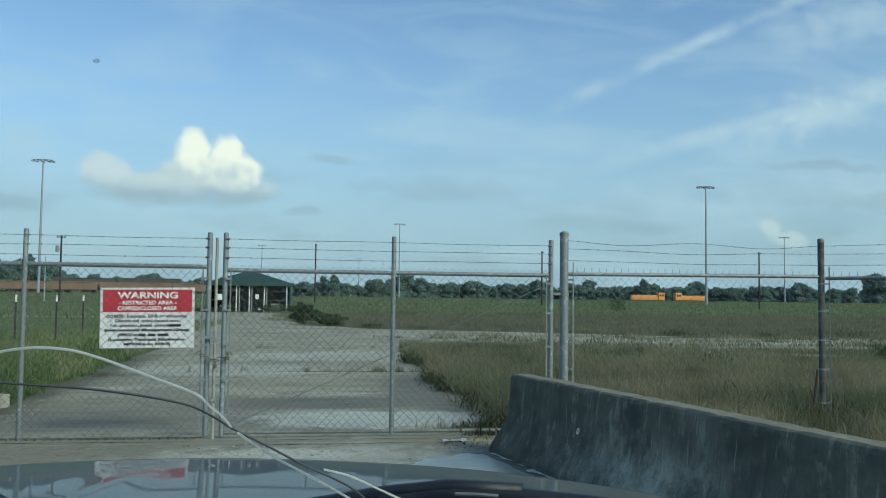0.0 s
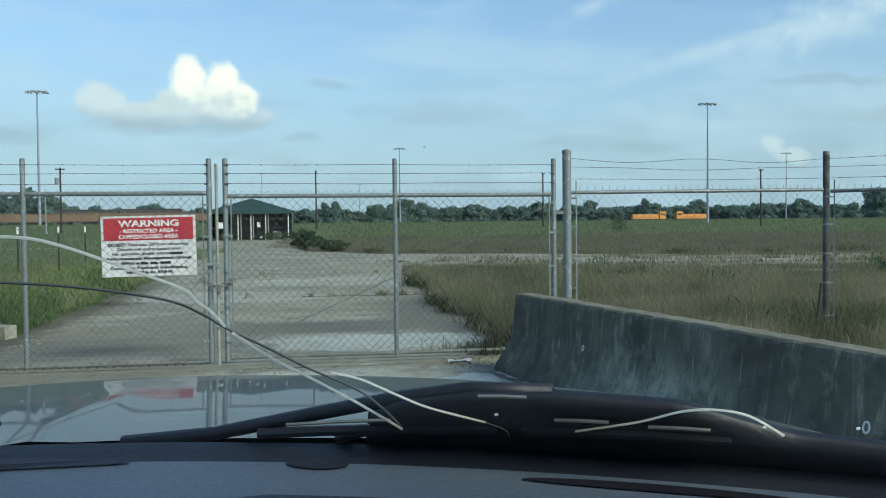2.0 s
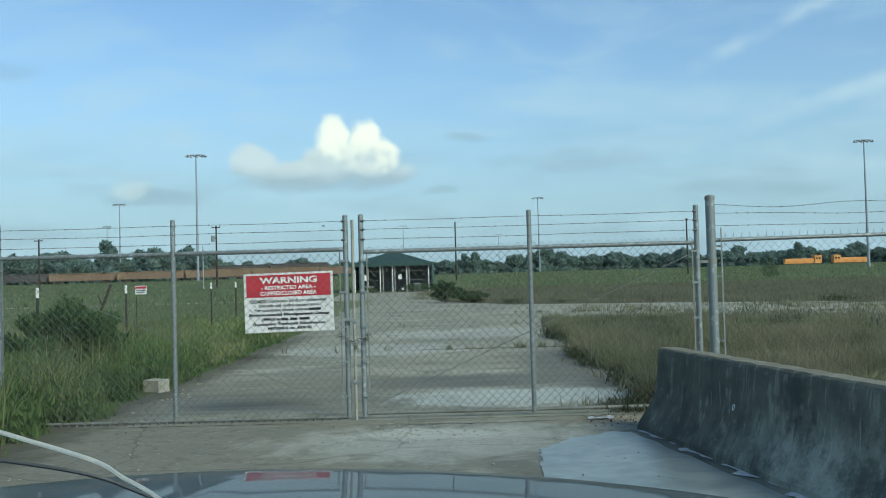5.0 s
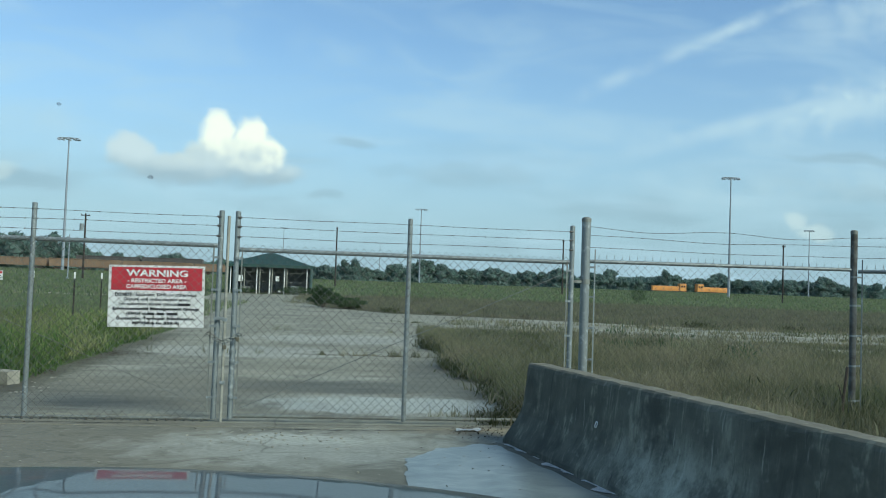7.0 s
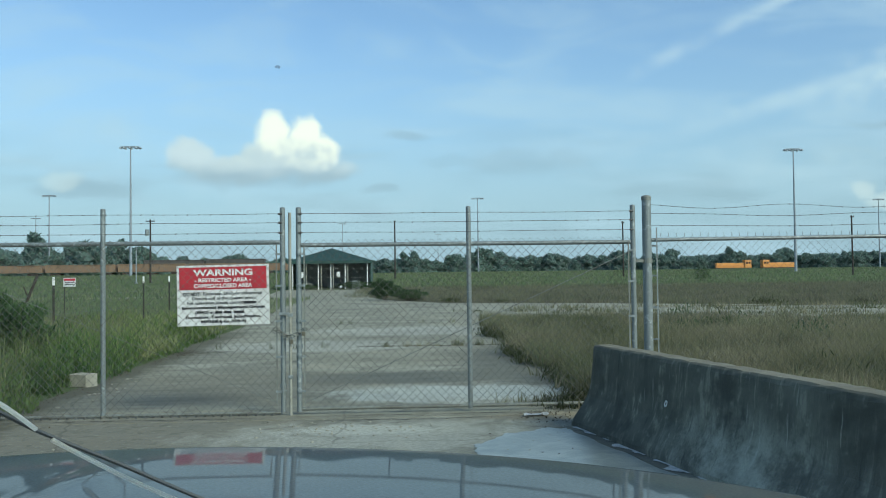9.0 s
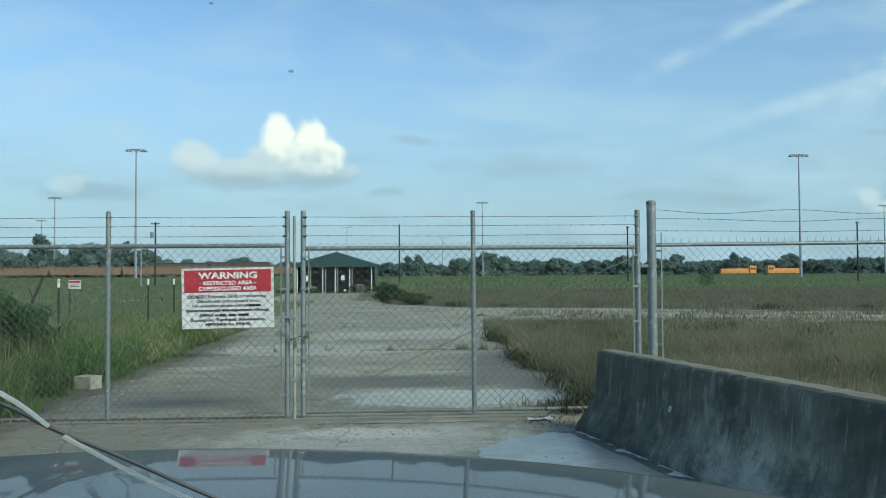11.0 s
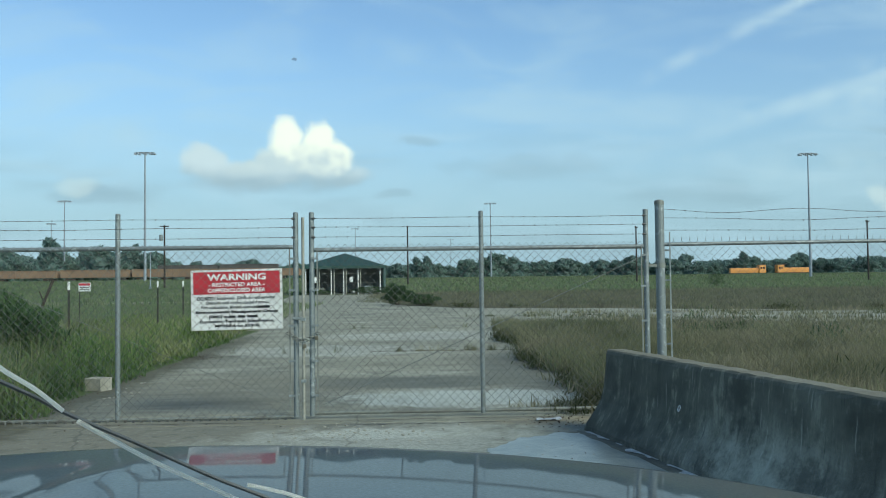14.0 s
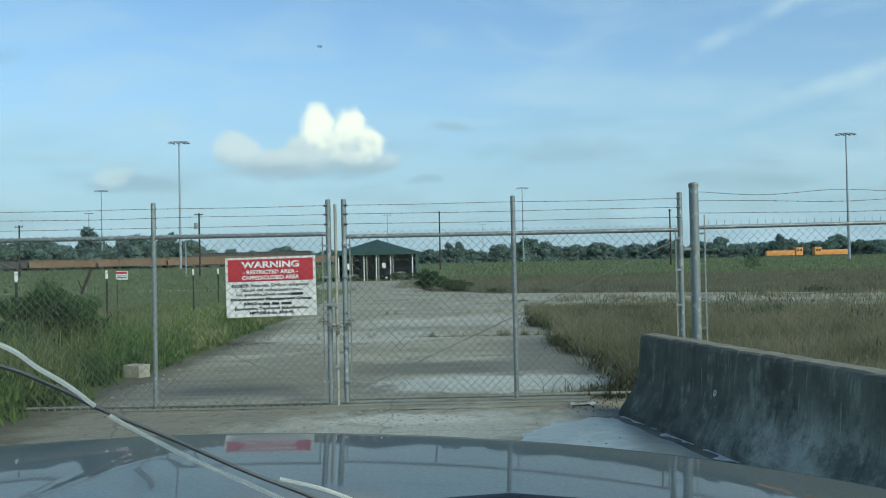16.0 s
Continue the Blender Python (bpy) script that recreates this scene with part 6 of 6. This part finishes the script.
def power_pole(x, y, h, arm, drum):
    t = tagged(empty("power_pole", Matrix.Translation((x, y, swell(x, y)))), "dark wooden power pole" + (" with crossarm and transformer" if drum else " with a short crossarm"), "power pole", "wooden power poles")
    part("shaft", tube((0, 0, -0.6), (0, 0, h), 0.17, 10, 0.12), WOOD_POLE, t)
    part("crossarm", box(-arm, arm, -0.2, -0.08, h - 0.35, h - 0.2), WOOD_POLE, t)
    for s in (-0.9, 0.9):
        part("insulator", tube((s * arm, -0.14, h - 0.2), (s * arm, -0.14, h - 0.02), 0.05, 6), GALV_DULL, t)
    if drum:
        part("transformer", tube((-0.55, 0, h - 2.6), (-0.55, 0, h - 1.6), 0.30, 12), GALV, t)
        part("bracket", box(-0.4, 0.0, -0.05, 0.05, h - 2.1, h - 2.0), GALV_DULL, t)
    return t


power_pole(-0.2733 * 143 + 0.15, 143, 10.2, 0.7, True)
power_pole(0.0012 * 163 + 0.15, 163, 11.0, 0.16, False)
power_pole(0.2652 * 165 + 0.15, 165, 10.6, 0.28, False)
power_pole(0.5384 * 153 + 0.15, 153, 10.7, 0.35, False)
power_pole(-0.4786 * 150 + 0.15, 150, 9.0, 0.7, False)
slim = tagged(empty("signal_post", Matrix.Translation((-0.288 * 140, 140, swell(-40, 140)))), "slim grey steel post in the meadow", "post")
part("shaft", tube((0, 0, -0.3), (0, 0, 6.8), 0.10, 10, 0.08), MAST, slim)
part("foot", tube((0, 0, -0.1), (0, 0, 0.25), 0.22, 10), MAST, slim)


# ---- trains ----
def locomotive(x0, x1, cab_right):
    """A yard engine: long hood, cab at one end, walkway, tank and wheels."""
    L = x1 - x0
    t = tagged(empty("locomotive", Matrix.Translation((x0, 350, 1.15))), "yellow-orange yard locomotive standing before the trees", "locomotive", "yard locomotives")
    cab = (L - 3.0, L - 0.3) if cab_right else (0.3, 3.0)
    hood = (0.7, L - 3.1) if cab_right else (3.1, L - 0.7)
    part("frame", box(0, L, -1.4, 1.4, 1.0, 1.35, 0.05), LOCO_DARK, t)
    part("hood", box(hood[0], hood[1], -0.95, 0.95, 1.36, 3.35, 0.12), LOCO, t)
    c = part("cab", box(cab[0], cab[1], -1.45, 1.45, 1.36, 4.35, 0.15), LOCO, t)
    for k in (0.45, 1.5):
        part("window", box(cab[0] + k, cab[0] + k + 0.75, -1.50, -1.455, 2.9, 3.7, 0.02), GLASS_DARK, c)
    part("roof", box(cab[0] - 0.1, cab[1] + 0.1, -1.5, 1.5, 4.36, 4.50, 0.05), LOCO, c)
    for k in range(5):
        x = hood[0] + 0.8 + k * (hood[1] - hood[0] - 1.6) / 4
        part("grille", box(x - 0.6, x + 0.6, -0.99, -0.955, 2.0, 2.9, 0.02), LOCO, t)
    part("stack", tube(((hood[0] + hood[1]) / 2, 0, 3.3), ((hood[0] + hood[1]) / 2, 0, 3.75), 0.25, 10), LOCO_DARK, t)
    part("fuel_tank", box(L / 2 - 1.8, L / 2 + 1.8, -1.2, 1.2, 0.35, 0.98, 0.1), LOCO_DARK, t)
    for bx in (2.4, L - 2.4):
        truck = part("bogie", box(bx - 1.7, bx + 1.7, -1.2, 1.2, 0.45, 0.95, 0.06), LOCO_DARK, t)
        for w in (-1.1, 1.1):
            for y in (-0.9, 0.9):
                part("wheel", tube((bx + w, y - 0.08, 0.5), (bx + w, y + 0.08, 0.5), 0.5, 14), LOCO_DARK, truck)
    for k in range(9):
        x = 0.3 + k * (L - 0.6) / 8
        part("handrail_post", tube((x, -1.35, 1.35), (x, -1.35, 2.3), 0.03, 5), LOCO, t)
    part("handrail", tube((0.3, -1.35, 2.3), (L - 0.3, -1.35, 2.3), 0.03, 5), LOCO, t)
    return t


locomotive(0.3724 * 350 + 0.15, 0.4163 * 350 + 0.15, True)
locomotive(0.4284 * 350 + 0.15, 0.4704 * 350 + 0.15, False)


def freight_car(x, length, h, mat, label, y=215):
    z = float(swell(x, y))
    t = tagged(empty("freight_car", Matrix.Translation((x, y, z))), label, "freight car", "freight cars on the bank")
    body = part("body", box(0, length, -1.4, 1.4, 0.95, h, 0.05), mat, t)
    n = int(length / 1.2)
    for k in range(n + 1):
        xx = 0.15 + k * (length - 0.3) / n
        part("rib", box(xx - 0.07, xx + 0.07, -1.50, -1.405, 1.0, h - 0.05), mat, body)
    part("top_chord", box(-0.05, length + 0.05, -1.53, -1.405, h - 0.04, h + 0.12), mat, t)
    for bx in (2.2, length - 2.2):
        truck = part("bogie", box(bx - 1.3, bx + 1.3, -1.1, 1.1, 0.35, 0.8, 0.05), LOCO_DARK, t)
        for w in (-0.85, 0.85):
            part("wheel", tube((bx + w, -0.85, 0.45), (bx + w, -0.7, 0.45), 0.45, 12), LOCO_DARK, truck)
    return t


for x, l, h in ((-117, 16.5, 2.75),):
    freight_car(x, l, h, RUST_DARK, "dark grey-brown open freight car on the low bank")
for x, l, h in ((-99.8, 16.0, 2.65), (-83.0, 16.4, 2.7), (-66.0, 16.0, 2.75), (-49.3, 15.8, 2.7), (-32.8, 14.0, 2.6)):
    freight_car(x, l, h, RUST, "rust-brown open freight car on the low bank")
for x, l, h in ((-67.0, 16.0, 4.1), (-50.4, 15.6, 4.2)):
    freight_car(x, l, h, RUST_DARK, "dark freight car on the farther track", 240)


# ---- trees ----
def tree_proto(seed, h, spread, mat):
    rng = np.random.default_rng(seed)
    t = empty("tree")
    bm = bmesh.new()
    add_tube(bm, (0, 0, -0.3), (0.1, 0, h * 0.45), 0.28, 8, 0.16)
    lobes = []
    for k in range(9):
        a = rng.random() * 6.28
        rr = spread * (0.25 + 0.55 * rng.random())
        z = h * (0.42 + 0.42 * rng.random())
        c = np.array([math.cos(a) * rr, math.sin(a) * rr * 0.8, z])
        lobes.append((c, spread * (0.28 + 0.22 * rng.random()), h * (0.10 + 0.08 * rng.random())))
        add_tube(bm, (0.05, 0, h * 0.3), tuple(c * np.array([0.9, 0.9, 0.95])), 0.11, 6, 0.03)
    lobes.append((np.array([0, 0, h * 0.86]), spread * 0.42, h * 0.14))
    for k in range(4):
        lobes.append((np.array([spread * 0.5 * math.cos(k * 1.6), spread * 0.5 * math.sin(k * 1.6), h * (0.16 + 0.1 * rng.random())]), spread * 0.45, h * 0.19))
    lobes.append((np.array([0, 0, h * 0.55]), spread * 0.62, h * 0.20))
    part("trunk", bm, BARK, t)
    pts = []
    for c, r, v in lobes:
        d = rng.normal(0, 1, (95, 3))
        d /= np.linalg.norm(d, axis=1)[:, None]
        pts.append(c + d * np.array([r, r, v]) * (0.78 + 0.28 * rng.random(95))[:, None])
    bm = bmesh.new()
    for c, r, v in lobes:
        bmesh.ops.create_icosphere(bm, subdivisions=2, radius=1.0, matrix=Matrix.LocRotScale(tuple(c), None, (r * 0.84, r * 0.84, v * 0.88)))
    for q in bm.verts:
        q.co += Vector(rng.normal(0, 0.26, 3))
    part("inner_foliage", bm, mat, t)
    blades("crown", np.concatenate(pts), (0.5, 1.25), 0.85, mat, "", "", 1.6, seed, parent=t)
    return t


def plant_trees():
    rng = random.Random(77)
    protos = [tree_proto(100 + k, h, s, HAZY_LEAF if k % 2 else HAZY_LEAF2) for k, (h, s) in enumerate(((10.5, 4.6), (11.5, 5.2), (9.0, 4.8), (12.0, 4.2), (8.0, 4.4), (10.0, 6.0)))]
    for p in protos:
        tagged(p, "broad tree in the far tree line, haze in its leaf colour", "tree", "trees along the horizon")
    first = list(protos)

    def put(k, x, y, s):
        m = Matrix.Translation((x, y, float(swell(x, min(y, 380))) * (1.0 if x < -20 else 0.4))) @ Matrix.Rotation(rng.uniform(0, 6.28), 4, "Z") @ Matrix.Scale(s, 4)
        if first and protos[k] in first:
            first.remove(protos[k])
            protos[k].matrix_basis = m
        else:
            made = copy_thing(protos[k], Matrix.Translation((0, 0, 0)))
            made.matrix_basis = m

    u = -0.62
    while u < 0.95:                         # the main line, with small gaps towards the east
        y = rng.uniform(395, 435) if u < 0.30 else rng.uniform(360, 400)
        s = rng.uniform(0.68, 0.92)
        if u < -0.28:
            y, s = rng.uniform(285, 320), rng.uniform(0.8, 1.05)
        elif u < -0.05:
            s = rng.uniform(0.62, 0.85)
        put(rng.randrange(6), u * y, y, s)
        if rng.random() < 0.6:
            put(rng.randrange(6), u * (y + 25) + 2, y + 25, s * rng.uniform(0.85, 1.05))
        u += rng.uniform(0.007, 0.015) if u < 0.30 else rng.uniform(0.009, 0.026)
    for uu, y, s in ((0.1, 390, 1.12), (0.122, 392, 1.0), (0.695, 330, 1.15), (0.72, 332, 0.9), (0.83, 300, 1.1), (0.87, 300, 1.0), (0.91, 298, 1.1), (0.39, 372, 1.0), (0.405, 374, 0.95), (-0.345, 268, 1.05), (-0.40, 270, 1.1), (-0.44, 272, 1.0), (-0.56, 268, 1.15)):
        put(rng.randrange(6), uu * y, y, s)
    # undergrowth that closes the foot of the line
    g = np.random.default_rng(5)
    n = 26000
    uu = -0.66 + 1.66 * g.random(n)
    y = 440 + 12 * g.random(n)
    y = np.where(uu < -0.26, 325 + 10 * g.random(n), y)
    top = 5.4 + 1.6 * np.sin(uu * 90) + 1.2 * np.sin(uu * 37 + 1)
    z = g.random(n) * np.clip(top, 1.5, 7)
    spots = np.stack([uu * y, y, z + np.array([swell(a, 300) for a in uu * y])], 1)
    bm = bmesh.new()
    for k in range(520):
        a = -0.66 + 1.66 * k / 519
        yy = 338 if a < -0.26 else 456
        r = 3.4 + 1.2 * g.random()
        v = max(1.6, (5.0 + 1.4 * math.sin(a * 90) + 1.2 * math.sin(a * 37 + 1)) * (0.8 + 0.3 * g.random()))
        bmesh.ops.create_icosphere(bm, subdivisions=1, radius=1.0, matrix=Matrix.LocRotScale((a * yy, yy, swell(a * yy, 300)), None, (r, 2.0, v)))
    for q in bm.verts:
        q.co += Vector(g.normal(0, 0.6, 3))
    tagged(mesh_ob("undergrowth", bm, HAZY_LEAF), "dense undergrowth below the far trees, haze in its leaf colour", "bushes", kind="stuff")
    blades("undergrowth", spots, (0.8, 1.9), 1.8, HAZY_LEAF, "dense undergrowth below the far trees, haze in its leaf colour", "bushes", 1.4, 6)


plant_trees()
